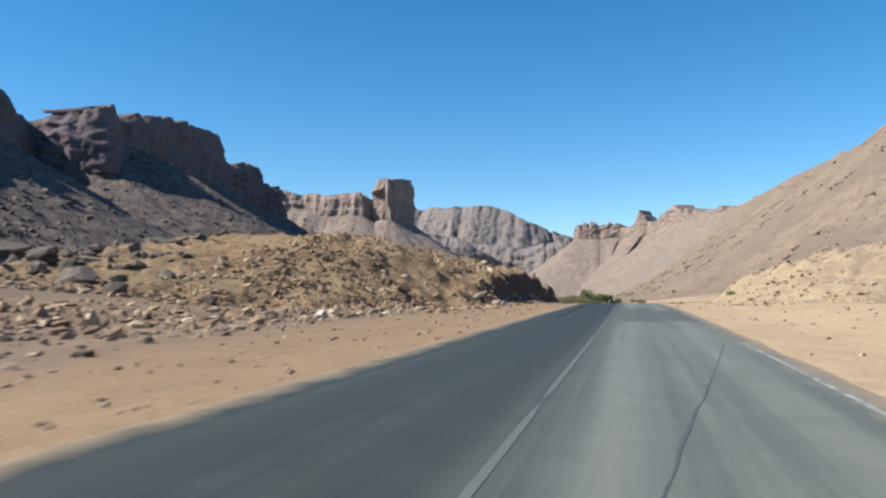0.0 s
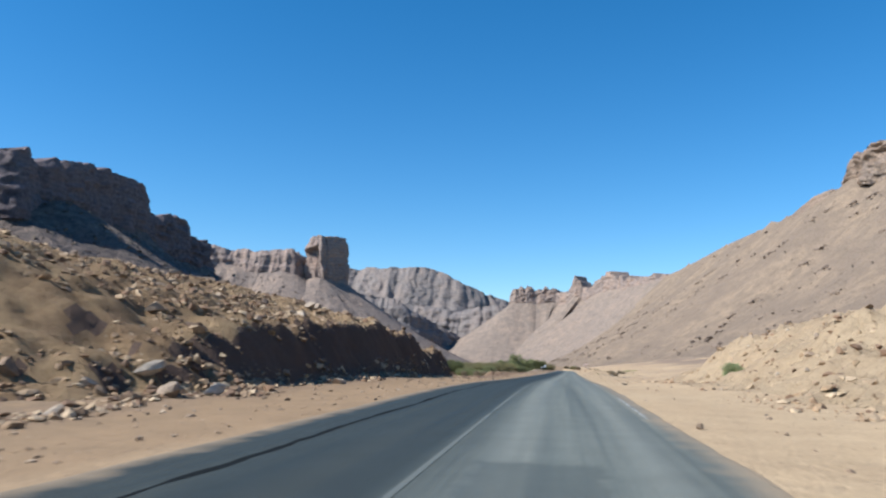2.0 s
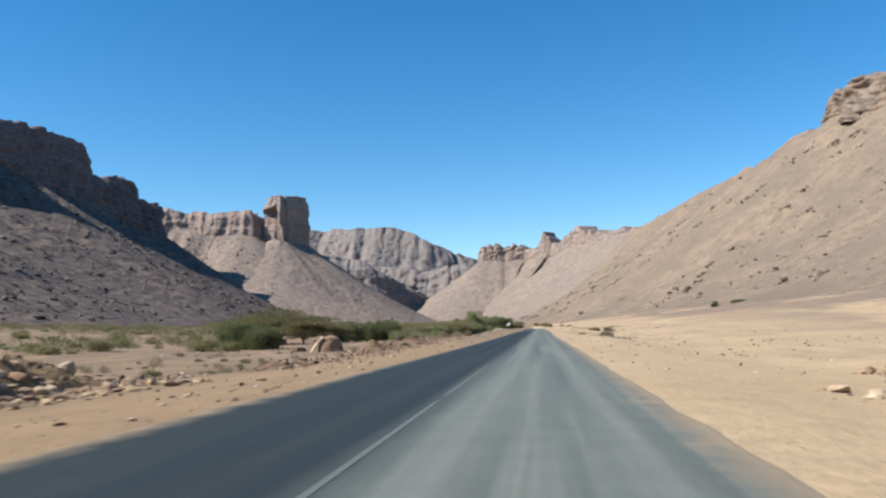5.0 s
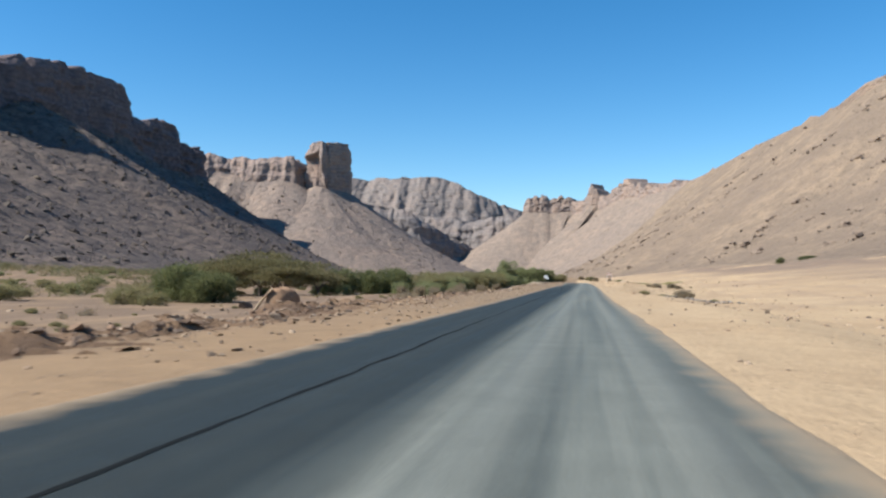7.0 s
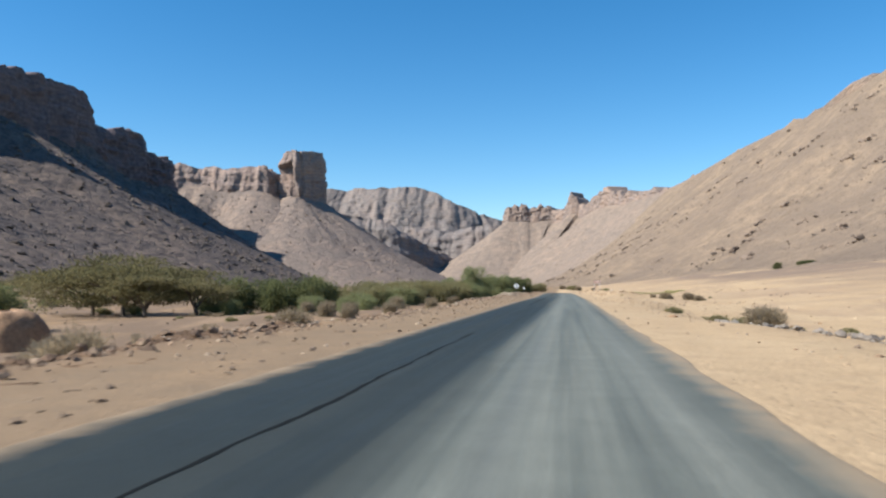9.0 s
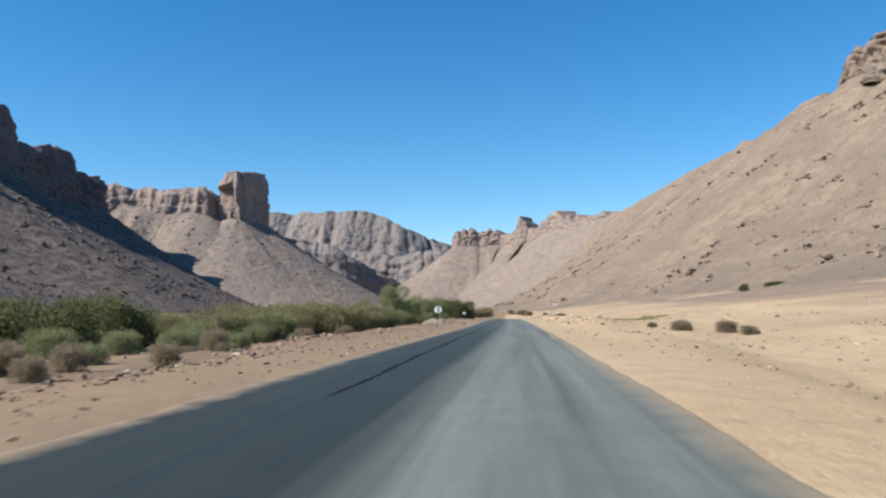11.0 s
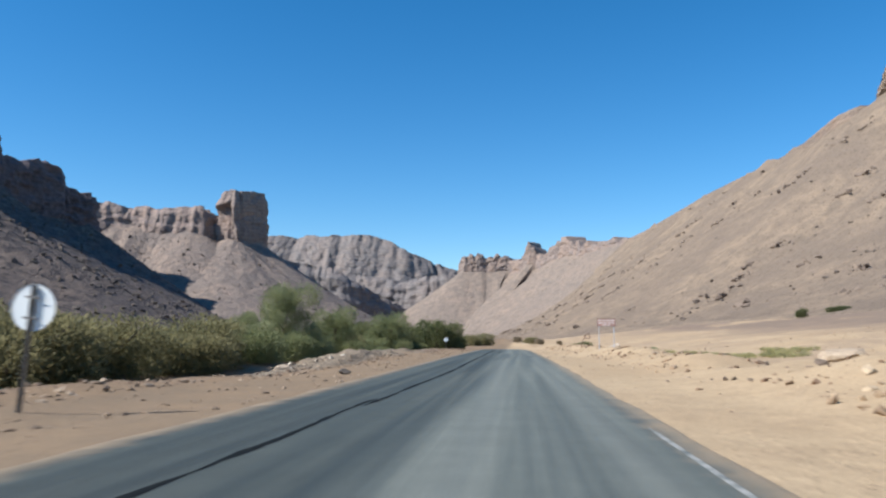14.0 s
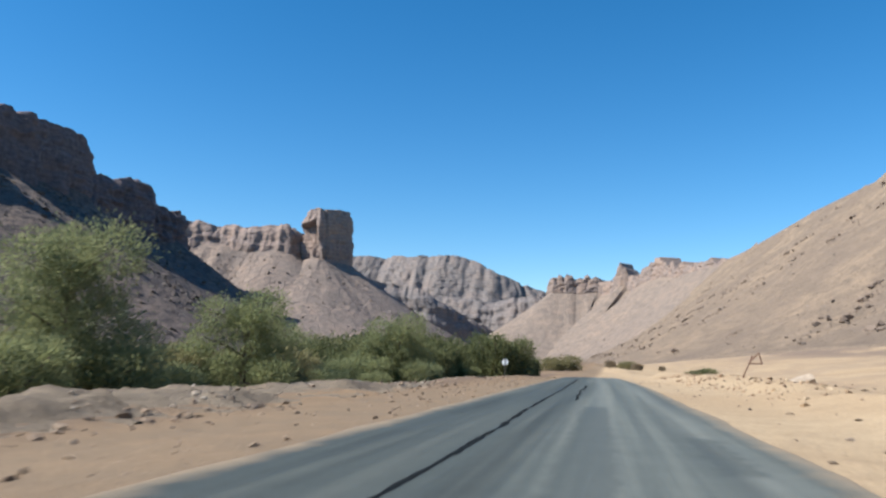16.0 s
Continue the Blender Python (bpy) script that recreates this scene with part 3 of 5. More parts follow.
    curve = concave(xy[:, 1]) if callable(concave) else concave
    rib = ribs(xy[:, 1]) if ribs else 0.0
    rows = []
    for k in range(scree_rows + 1):
        f = k / scree_rows
        d = run * f
        drop = 1 - (1 - f) ** curve
        high = basez + np.minimum(6 * wide * thick, 0.8 * h) + 1.0 * (1 - thick)
        z = high + (foot_z - high) * drop
        px, py = start[:, 0] + nor[:, 0] * d, start[:, 1] + nor[:, 1] * d
        mid = min(1.0, 5 * f) * (1 - f)
        ridge = 1 - np.abs(vn(su / 75.0, 0.6 * f + 0 * s, seed + 61))
        rill = gully * mid * wide * (30 * spurs * (ridge - 0.6) + 12 * fbm(su / 40.0, 0.8 * f + 0 * s, seed + 60, octaves=3) - 5 * np.abs(vn(su / 17.0, 1.2 * f + 0 * s, seed + 66)))
        z = z + rill + rib * smooth(0, 0.06, f) * (1 - f) ** 0.8 + gully * wide * 2.0 * fbm(px / (14 * wide), py / (14 * wide), seed + 70, octaves=3) * min(1, 0.3 + 2 * f) * (1 - f ** 6)
        if k == scree_rows:
            z = z - 4
        rows.append(np.column_stack([px, py, z]))
    rows = np.stack(rows)
    child("scree", grid_mesh("scree", rows, scree, True), root)
    return root, rows


def mesa_ribs(y):
    """Rib and gully of the scree below the end of the great mesa."""
    return 28 * np.exp(-((y - 1225) / 45.0) ** 2) - 34 * np.exp(-((y - 1070) / 60.0) ** 2) - 10 * smooth(1330, 1420, y)


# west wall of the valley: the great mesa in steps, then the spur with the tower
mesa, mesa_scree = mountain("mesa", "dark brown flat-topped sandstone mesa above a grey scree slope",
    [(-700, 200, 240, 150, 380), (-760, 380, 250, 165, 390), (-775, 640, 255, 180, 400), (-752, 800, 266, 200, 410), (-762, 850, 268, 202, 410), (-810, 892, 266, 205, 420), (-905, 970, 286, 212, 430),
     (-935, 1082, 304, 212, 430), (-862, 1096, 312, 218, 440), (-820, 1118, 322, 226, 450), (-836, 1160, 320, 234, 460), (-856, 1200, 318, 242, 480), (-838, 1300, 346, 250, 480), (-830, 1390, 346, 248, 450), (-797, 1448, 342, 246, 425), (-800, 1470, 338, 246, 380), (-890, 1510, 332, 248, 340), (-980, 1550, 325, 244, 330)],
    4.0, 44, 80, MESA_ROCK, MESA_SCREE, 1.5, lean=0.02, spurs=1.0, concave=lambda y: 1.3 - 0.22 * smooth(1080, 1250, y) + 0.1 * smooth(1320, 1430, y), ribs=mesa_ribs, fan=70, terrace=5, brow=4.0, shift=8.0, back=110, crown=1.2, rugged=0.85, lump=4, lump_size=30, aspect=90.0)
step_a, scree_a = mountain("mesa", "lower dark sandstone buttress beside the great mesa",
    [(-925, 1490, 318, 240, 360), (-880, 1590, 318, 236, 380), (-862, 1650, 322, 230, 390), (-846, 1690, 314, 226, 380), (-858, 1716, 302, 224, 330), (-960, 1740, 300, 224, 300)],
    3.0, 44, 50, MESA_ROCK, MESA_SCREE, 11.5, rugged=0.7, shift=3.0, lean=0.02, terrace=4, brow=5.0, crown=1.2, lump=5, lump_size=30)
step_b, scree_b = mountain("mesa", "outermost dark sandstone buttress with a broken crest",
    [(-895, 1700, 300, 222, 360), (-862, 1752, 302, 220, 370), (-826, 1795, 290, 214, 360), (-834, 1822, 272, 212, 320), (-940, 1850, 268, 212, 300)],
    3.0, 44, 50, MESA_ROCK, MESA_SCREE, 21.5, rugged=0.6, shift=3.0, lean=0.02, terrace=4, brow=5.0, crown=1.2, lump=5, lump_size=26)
spur, scree_c = mountain("mesa", "pale brown sandstone spur with a long crest",
    [(-1250, 2010, 306, 250, 330), (-980, 2015, 308, 252, 340), (-917, 2030, 310, 252, 350), (-840, 2040, 300, 250, 350), (-800, 2045, 303, 248, 350), (-738, 2042, 306, 240, 360), (-708, 2046, 305, 230, 365), (-692, 2076, 300, 222, 380), (-690, 2140, 292, 212, 390), (-700, 2320, 285, 200, 390)],
    3.5, 40, 50, SPUR_ROCK, SPUR_SCREE, 31.5, rugged=0.9, spurs=0.8, lean=0.25, lump=2.5, lump_size=18, aspect=60.0, crown=0.7)
def hollow(x, y, f):
    """The wind-cut hollow under the tower's overhanging brow, and the crack beside its pillar."""
    edge = -652 + 34 * f
    brow = 22 * smooth(-692, -684, x) * (1 - smooth(edge - 3, edge + 5, x)) * smooth(0.22, 0.28, f) * (y < 2070)
    return -brow - 7 * np.exp(-((x + 616) / 4.0) ** 2) * (y < 2070)


tower, scree_t = mountain("rock_tower", "square brown sandstone tower standing on the spur",
    [(-690, 2120, 330, 216, 340), (-690, 2062, 328, 218, 360), (-682, 2044, 330, 218, 370), (-655, 2026, 337, 218, 375), (-630, 2019, 336, 217, 378), (-618, 2030, 334, 216, 380), (-600, 2056, 339, 215, 383), (-584, 2082, 339, 214, 387), (-577, 2096, 337, 214, 390), (-580, 2110, 334, 212, 390), (-614, 2140, 332, 212, 380)],
    2.0, 54, 50, SPUR_ROCK, SPUR_SCREE, 44.5, rugged=0.45, crown=0.25, back=40, lean=-0.03, spurs=0.3, shift=-2.0, lump=2.5, lump_size=16, sculpt=hollow)
# far plateau closing the valley, and the canyon walls below it
plateau, scree_p = mountain("plateau", "far hazy grey sandstone plateau with broken cliffs",
    [(-2300, 4330, 525, 330, 500), (-1500, 4280, 525, 330, 500), (-1165, 4230, 528, 300, 480), (-892, 4230, 530, 280, 450), (-720, 4230, 528, 250, 420), (-660, 4230, 506, 240, 420), (-605, 4230, 462, 220, 420), (-554, 4230, 436, 200, 420), (-368, 4300, 376, 170, 420), (-200, 4380, 335, 150, 420), (300, 4500, 320, 150, 420), (900, 4600, 320, 150, 400)],
    8.0, 60, 24, FAR_ROCK, FAR_SCREE, 51.5, rugged=0.95, wide=2.2, back=700, lean=0.75, crown=0.6, aspect=75.0, lump=5, lump_size=24)
canyon, scree_k = mountain("canyon_wall", "shaded grey canyon wall of stepped sandstone",
    [(-1400, 3200, 330, 180, 160), (-1000, 3260, 318, 160, 160), (-880, 3380, 312, 150, 170), (-790, 3385, 300, 140, 170), (-740, 3390, 290, 130, 170), (-690, 3400, 268, 125, 170), (-650, 3425, 238, 115, 170), (-600, 3480, 205, 105, 160), (-545, 3560, 165, 90, 160), (-520, 3800, 150, 80, 160)],
    5.0, 30, 20, FAR_ROCK, FAR_SCREE, 81.5, rugged=0.9, wide=1.3, back=400, lean=0.3, crown=0.6, lump=5, lump_size=40, steps=2)
canyon_b, scree_l = mountain("canyon_wall", "dark rounded sandstone wall below the far plateau",
    [(-760, 3960, 300, 150, 160), (-560, 3900, 268, 130, 170), (-440, 3880, 296, 130, 170), (-330, 3890, 300, 140, 160), (-250, 3950, 290, 140, 150)],
    6.0, 26, 16, FAR_ROCK, FAR_SCREE, 91.5, rugged=0.7, wide=1.6, back=300, lean=0.4, crown=0.5, aspect=30.0, lump=8, lump_size=45, steps=3)
# east wall: crags far away, then the long scree-covered hill
crags, scree_q = mountain("crag", "row of pale jagged crags above a scree slope",
    [(700, 2850, 335, 322, 450), (353, 2900, 332, 319, 460), (302, 3000, 340, 321, 460), (227, 3250, 352, 319, 470), (190, 3330, 366, 320, 470), (165, 3380, 394, 323, 475), (130, 3440, 390, 319, 480), (100, 3510, 352, 308, 485), (80, 3556, 342, 294, 490), (66, 3590, 364, 304, 495), (52, 3600, 386, 321, 495), (26, 3608, 402, 317, 500), (10, 3625, 366, 299, 500), (-8, 3650, 338, 286, 500), (-42, 3690, 336, 285, 505), (-60, 3700, 358, 296, 510), (-150, 3702, 362, 293, 510), (-250, 3692, 364, 293, 510), (-272, 3730, 345, 286, 460), (-260, 3900, 330, 280, 450)][::-1],
    3.0, 36, 30, CRAG_ROCK, FAR_SCREE, 61.5, rugged=0.42, wide=0.8, back=90, crown=1.9, lean=0.08, gully=0.35, spurs=0.5, lump=4, lump_size=20, aspect=30.0, brow=4.0)
hill, scree_h = mountain("hill", "broad brown scree hill capped with layered rock",
    [(900, -400, 330, 290, 620), (700, 300, 325, 290, 500), (520, 800, 318, 280, 415), (440, 1040, 306, 262, 375), (398, 1125, 300, 252, 370), (362, 1155, 290, 246, 362), (345, 1178, 252, 240, 360), (322, 1260, 228, 225, 355), (330, 1320, 236, 233, 372), (346, 1400, 246, 243, 395), (335, 1800, 268, 265, 430), (348, 2200, 294, 291, 465), (354, 2700, 322, 316, 480), (330, 2950, 328, 320, 480), (300, 3150, 325, 318, 480)][::-1],
    4.0, 36, 70, RIGHT_ROCK, RIGHT_SCREE, 71.5, rugged=1.4, foot_z=1.0, back=300, concave=1.45, gully=0.6, crown=0.9, spurs=0.4, lump=5, lump_size=10, lean=0.3, aspect=25.0, fan=50)


# ---- earth banks beside the road ----
def bank(name, label, xs, ys, height, mat):
    X, Y = np.meshgrid(xs, ys)
    Z = ground_z(X, Y) - 0.35 + height(X, Y)
    mats, slots = mat, None
    if isinstance(mat, tuple):
        # steep quads take the second material, which carries the painted shade
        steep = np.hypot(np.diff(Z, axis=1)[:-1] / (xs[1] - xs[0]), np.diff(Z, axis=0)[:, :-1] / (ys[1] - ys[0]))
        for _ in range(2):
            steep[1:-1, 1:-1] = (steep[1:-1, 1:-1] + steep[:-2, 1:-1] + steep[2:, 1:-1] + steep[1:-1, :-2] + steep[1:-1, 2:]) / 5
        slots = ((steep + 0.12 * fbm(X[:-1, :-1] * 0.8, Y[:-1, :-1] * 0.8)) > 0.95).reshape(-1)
    return tagged(new(name, grid_mesh(name, np.stack([X, Y, Z], -1), mats, True, slots)), label, "mound")


def left_bank(X, Y):
    d = road_x(Y) - X
    env = smooth(34, 72, Y) * (1 - smooth(119, 142, Y))
    cut = smooth(60, 80, Y) * (1 - 0.3 * smooth(106, 124, Y))
    foot = 9.4 + 4.1 * (1 - smooth(40, 74, Y)) + 0.6 * fbm(Y * 0.12, 0 * Y, 3.0)
    u = d - foot
    wall = smooth(0, 2.3 + 0.9 * vn(Y * 0.3, 0 * Y, 1.0), u) * (3.4 + 0.5 * vn(Y * 0.2, 0 * Y, 4.0)) * cut + smooth(0, 11, u) * 2.7 * (1 - cut)
    rise = 3.3 * smooth(2.0, 16, u) * (1 - 0.5 * smooth(24, 50, u))
    rough = 0.27 * fbm(X * 0.4, Y * 0.4, 2.0, 3) + 0.2 * fbm(X * 1.3, Y * 1.3, 5.0, 3)
    rough = rough + 0.22 * fbm(X * 0.9, Y * 0.9, 9.0, 3) * smooth(0.3, 1.2, u) * (1 - smooth(4, 9, u))
    return env * (wall + rise) + rough * smooth(0.0, 1.5, u) * smooth(30, 46, Y) * (1 - smooth(126, 141, Y)) + 0.3 * smooth(-0.5, 0.5, u) * env - 0.1


def right_bank(X, Y):
    d = X - road_x(Y)
    env = smooth(46, 84, Y) * (1 - smooth(108, 150, Y))
    u = d - 10.2 - 0.9 * fbm(Y * 0.1, 0 * Y, 7.0)
    rise = 3.4 * smooth(0, 6.5, u) + 1.9 * smooth(4, 14, u) * (1 - 0.6 * smooth(25, 45, u))
    rough = 0.42 * fbm(X * 0.45, Y * 0.45, 12.0, 4) + 0.18 * fbm(X * 1.7, Y * 1.7, 15.0, 3)
    return env * (rise + 0.35) + rough * smooth(-1, 2, u) * smooth(44, 60, Y) * (1 - smooth(125, 150, Y))


earth_bank = bank("earth_bank", "rubble-strewn brown earth bank with a cut face", np.arange(-62, -8.5, 0.35), np.arange(28, 144, 0.35), left_bank, (MOUND_EARTH, SHADED_CUT))
sand_bank = bank("sand_bank", "pale yellow sandy bank strewn with stones", np.arange(7, 60, 0.4), np.arange(42, 154, 0.4), right_bank, PALE_EARTH)


def windrow(X, Y):
    d = road_x(Y) - X
    env = smooth(140, 152, Y) * (1 - smooth(196, 268, Y))
    ridge = np.exp(-((d - 10.6 - 0.5 * fbm(Y * 0.07, 0 * Y, 6.0)) / 1.5) ** 2) * (0.34 + 0.3 * vn(Y * 0.22, 0 * Y, 4.0))
    ridge = ridge + 0.4 * np.exp(-((d - 15.8 - 1.2 * fbm(Y * 0.06, 0 * Y, 9.0)) / 1.3) ** 2) * smooth(-0.2, 0.3, vn(Y * 0.1, 0 * Y, 14.0))
    return env * (ridge * (1 + 0.6 * fbm(X * 1.1, Y * 1.1, 2.0, 3)) + 0.13 * fbm(X * 2.3, Y * 2.3, 7.0, 3) + 0.08) + 0.2


dirt_bank = bank("dirt_bank", "low red-brown windrow of bulldozed dirt and clods", np.arange(-23, -8.6, 0.22), np.arange(136, 272, 0.3), windrow, RED_DIRT)


def gravel_berm(X, Y):
    d = road_x(Y) - X
    env = smooth(352, 372, Y) * (1 - smooth(402, 436, Y))
    ridge = 0.55 * np.exp(-((d - 13.0 - 0.5 * fbm(Y * 0.09, 0 * Y, 26.0)) / 1.7) ** 2) + 0.3 * np.exp(-((d - 10.2 - 0.6 * fbm(Y * 0.13, 0 * Y, 29.0)) / 0.7) ** 2) * smooth(-0.3, 0.2, vn(Y * 0.25, 0 * Y, 33.0))
    return env * (ridge * (1 + 0.3 * fbm(X * 1.1, Y * 1.1, 22.0, 3)) + 0.06 * fbm(X * 2.3, Y * 2.3, 27.0, 3)) + 0.33


GRAVEL_EARTH = earth_material("grey_gravel", (0.255, 0.205, 0.15), (0.215, 0.17, 0.122), (0.165, 0.13, 0.095), 0.6, 0.07)
gravel_bank = bank("gravel_bank", "low berm of grey-brown gravel beside the thicket", np.arange(-19, -9.8, 0.22), np.arange(350, 440, 0.3), gravel_berm, GRAVEL_EARTH)


# ---- loose stones ----
def stone_shape(seed, level=1, flat=0.7):
    """Vertices and triangles of one broken stone, about 1 m across."""
    bm = bmesh.new()
    bmesh.ops.create_icosphere(bm, subdivisions=level, radius=0.5)
    rnd = random.Random(seed)
    cuts = [(Vector((rnd.gauss(0, 1), rnd.gauss(0, 1), rnd.gauss(0, 0.8))).normalized(), rnd.uniform(0.16, 0.34)) for _ in range(11)]
    for v in bm.verts:
        for n, d in cuts:
            k = v.co.dot(n)
            if k > d:
                v.co -= n * (k - d)
        v.co *= 1 + 0.06 * noise.noise(v.co * 3 + Vector((seed, 0, 0)))
        v.co.z *= flat
        v.co *= 1.35
        v.co.x *= 1.15
    vs = np.array([v.co[:] for v in bm.verts])
    fs = np.array([[v.index for v in f.verts] for f in bm.faces])
    bm.free()
    return vs, fs


SHAPES = [stone_shape(i, 2, 0.55 + 0.05 * (i % 5)) for i in range(8)]
CHIPS = [stone_shape(20 + i, 1, 0.7) for i in range(8)]


def stone_mesh(i, mat):
    vs, fs = SHAPES[i]
    return soup_mesh("rock", vs, fs, mat)


ROCKS = [stone_mesh(i, STONES) for i in range(8)]
PALE_ROCKS = [stone_mesh(i, PALE_STONES) for i in range(8)]
DARK_ROCKS = [stone_mesh(i, DARK_STONES) for i in range(8)]


def heap(name, label, places, sizes, mat, seed, sink=0.25, shapes=CHIPS, category="stones", spread=(1.0, 1.0, 1.0)):
    """Many stones joined into one object."""
    rng = np.random.default_rng(seed)
    vs, fs, off = [], [], 0
    for p, s in zip(places, sizes):
        v, f = shapes[rng.integers(len(shapes))]
        a, t = rng.uniform(0, 6.283), rng.normal(0, 0.35)
        ca, sa, ct, st = np.cos(a), np.sin(a), np.cos(t), np.sin(t)
        m = np.array([[ca, -sa, 0], [sa, ca, 0], [0, 0, 1]]) @ np.array([[1, 0, 0], [0, ct, -st], [0, st, ct]])
        k = s * rng.uniform(0.75, 1.25, 3) * spread
        vs.append((v * k) @ m.T + p + [0, 0, s * (0.35 - sink)])
        fs.append(f + off)
        off += len(v)
    return tagged(new(name, soup_mesh(name, np.concatenate(vs), np.concatenate(fs), mat)), label, category, kind="stuff")


def sizes_of(rng, n, small, large, power=3.0):
    return small + (large - small) * rng.uniform(0, 1, n) ** power


def bank_z(X, Y, height):
    return ground_z(X, Y) - 0.35 + height(X, Y)


def surface_z(X, Y):
    z = ground_z(X, Y)
    inl = (X > -62) & (X < -8.5) & (Y > 28) & (Y < 144)
    inw = (X > -23) & (X < -8.7) & (Y > 136) & (Y < 271.5)
    z = np.where(inw, np.maximum(z, bank_z(X, Y, windrow)), z)
    inb = (X > -19) & (X < -9.9) & (Y > 350) & (Y < 439.5)
    z = np.where(inb, np.maximum(z, bank_z(X, Y, gravel_berm)), z)
    inr = (X > 7) & (X < 60) & (Y > 42) & (Y < 154)
    z = np.where(inl, np.maximum(z, bank_z(X, Y, left_bank)), z)
    return np.where(inr, np.maximum(z, bank_z(X, Y, right_bank)), z)


rng = np.random.default_rng(5)


def scatter(n, x0, x1, y0, y1, keep=None, from_road=True):
    y = rng.uniform(y0, y1, n)
    x = rng.uniform(x0, x1, n) + (road_x(y) if from_road else 0)
    if keep is not None:
        k = keep(x, y)
        x, y = x[k], y[k]
    return np.column_stack([x, y, surface_z(x, y)])


# rubble on the earth bank: the larger pieces singly, the rest as one
p = scatter(38000, -28, -9.0, 34, 140, lambda x, y: (fbm(x * 0.3, y * 0.3, 51.0) > -0.55) & (left_bank(x, y) > 0.25) & (left_bank(x - 0.5, y) - left_bank(x + 0.5, y) < 1.25))
heap("rubble", "tan broken stones covering the earth bank", p, sizes_of(rng, len(p), 0.06, 0.5, 6.0), BANK_STONES, 1)
p = scatter(4200, -10.6, -8.2, 40, 136, lambda x, y: vn(x * 0.6, y * 0.25, 8.0) > -0.3)
heap("rubble", "small fallen stones along the foot of the bank", p, sizes_of(rng, len(p), 0.06, 0.5, 4.0), BANK_STONES, 2)
p = scatter(130, -30, -9.2, 40, 136, lambda x, y: (left_bank(x, y) > 0.3) & (left_bank(x - 0.5, y) - left_bank(x + 0.5, y) < 0.9))
for i, q in enumerate(p):
    s = rng.uniform(0.45, 0.95)
    ob = new("rock", (ROCKS if i % 4 else PALE_ROCKS)[i % 8])
    ob.parent = earth_bank
    ob.matrix_basis = pose(q[0], q[1], q[2] + 0.12 * s, rng.uniform(-25, 25), rng.uniform(-25, 25), rng.uniform(0, 360)) @ Matrix.Diagonal((s * rng.uniform(0.8, 1.3), s, s * rng.uniform(0.7, 1.1), 1))
for owner, n, x0, x1, y0, y1, meshes in ((dirt_bank, 70, -17, -9.2, 142, 240, ROCKS), (gravel_bank, 60, -15, -10.2, 356, 430, PALE_ROCKS)):
    for i, q in enumerate(scatter(n, x0, x1, y0, y1)):
        k = rng.uniform(0.16, 0.4)
        ob = new("rock", meshes[i % 8])
        ob.parent = owner
        ob.matrix_basis = pose(q[0], q[1], q[2] + 0.1 * k, rng.uniform(-25, 25), rng.uniform(-25, 25), rng.uniform(0, 360)) @ Matrix.Scale(k, 4)
# pale stones on the sand bank
p = scatter(8000, 7.5, 32, 46, 152, lambda x, y: (right_bank(x, y) > 0.15) & (fbm(x * 0.15, y * 0.15, 31.0) > -0.2))
heap("rubble", "tan stones scattered over the sand bank", p, sizes_of(rng, len(p), 0.07, 0.5, 4.0), BANK_STONES, 3)
p = scatter(50, 10, 30, 52, 140, lambda x, y: right_bank(x, y) > 0.2)
for i, q in enumerate(p):
    s = rng.uniform(0.25, 0.5)
    ob = new("rock", PALE_ROCKS[i % 8])
    ob.parent = sand_bank
    ob.matrix_basis = pose(q[0], q[1], q[2] + 0.1 * s, rng.uniform(-25, 25), rng.uniform(-25, 25), rng.uniform(0, 360)) @ Matrix.Scale(s, 4)

# stony ground left of the road before the bank, with dark outcrops
p = scatter(10000, -60, -9.6, -5, 62, lambda x, y: fbm(x * 0.08, y * 0.08, 6.0) > -0.25)
heap("stones", "brown stones strewn over the rising ground", p, sizes_of(rng, len(p), 0.08, 0.55, 5.0), STONES, 4)
p = scatter(6500, -44, -11.2, 2, 58, lambda x, y: (fbm(x * 0.1, y * 0.1, 16.0) > -0.12) & (left_bank(x, y) < 0.6))
heap("rubble", "broken tan stones strewn below the rise", p, sizes_of(rng, len(p), 0.09, 0.75, 5.0), BANK_STONES, 18)
p = scatter(1300, -70, -30, 38, 70, lambda x, y: fbm(x * 0.12, y * 0.12, 61.0) > -0.1)
heap("stones", "dark jagged blocks crowning the low rise", p, sizes_of(rng, len(p), 0.25, 1.5, 3.0), DARK_STONES, 19)
p = scatter(700, -110, -38, 20, 110)
heap("stones", "dark boulders on the low rise", p, sizes_of(rng, len(p), 0.4, 2.4, 3.0), DARK_STONES, 5)


def boulder(x, y, s, label, meshes, i, tall=1.0, turn=None):
    ob = tagged(new("boulder", meshes[i % 8]), label, "boulder")
    z = float(surface_z(np.array([x]), np.array([y]))[0])
    ob.matrix_basis = pose(x, y, z + 0.16 * s * tall, rng.uniform(-12, 12), rng.uniform(-12, 12), rng.uniform(0, 360) if turn is None else turn) @ Matrix.Diagonal((s, s * 0.9, s * tall, 1))
    return ob


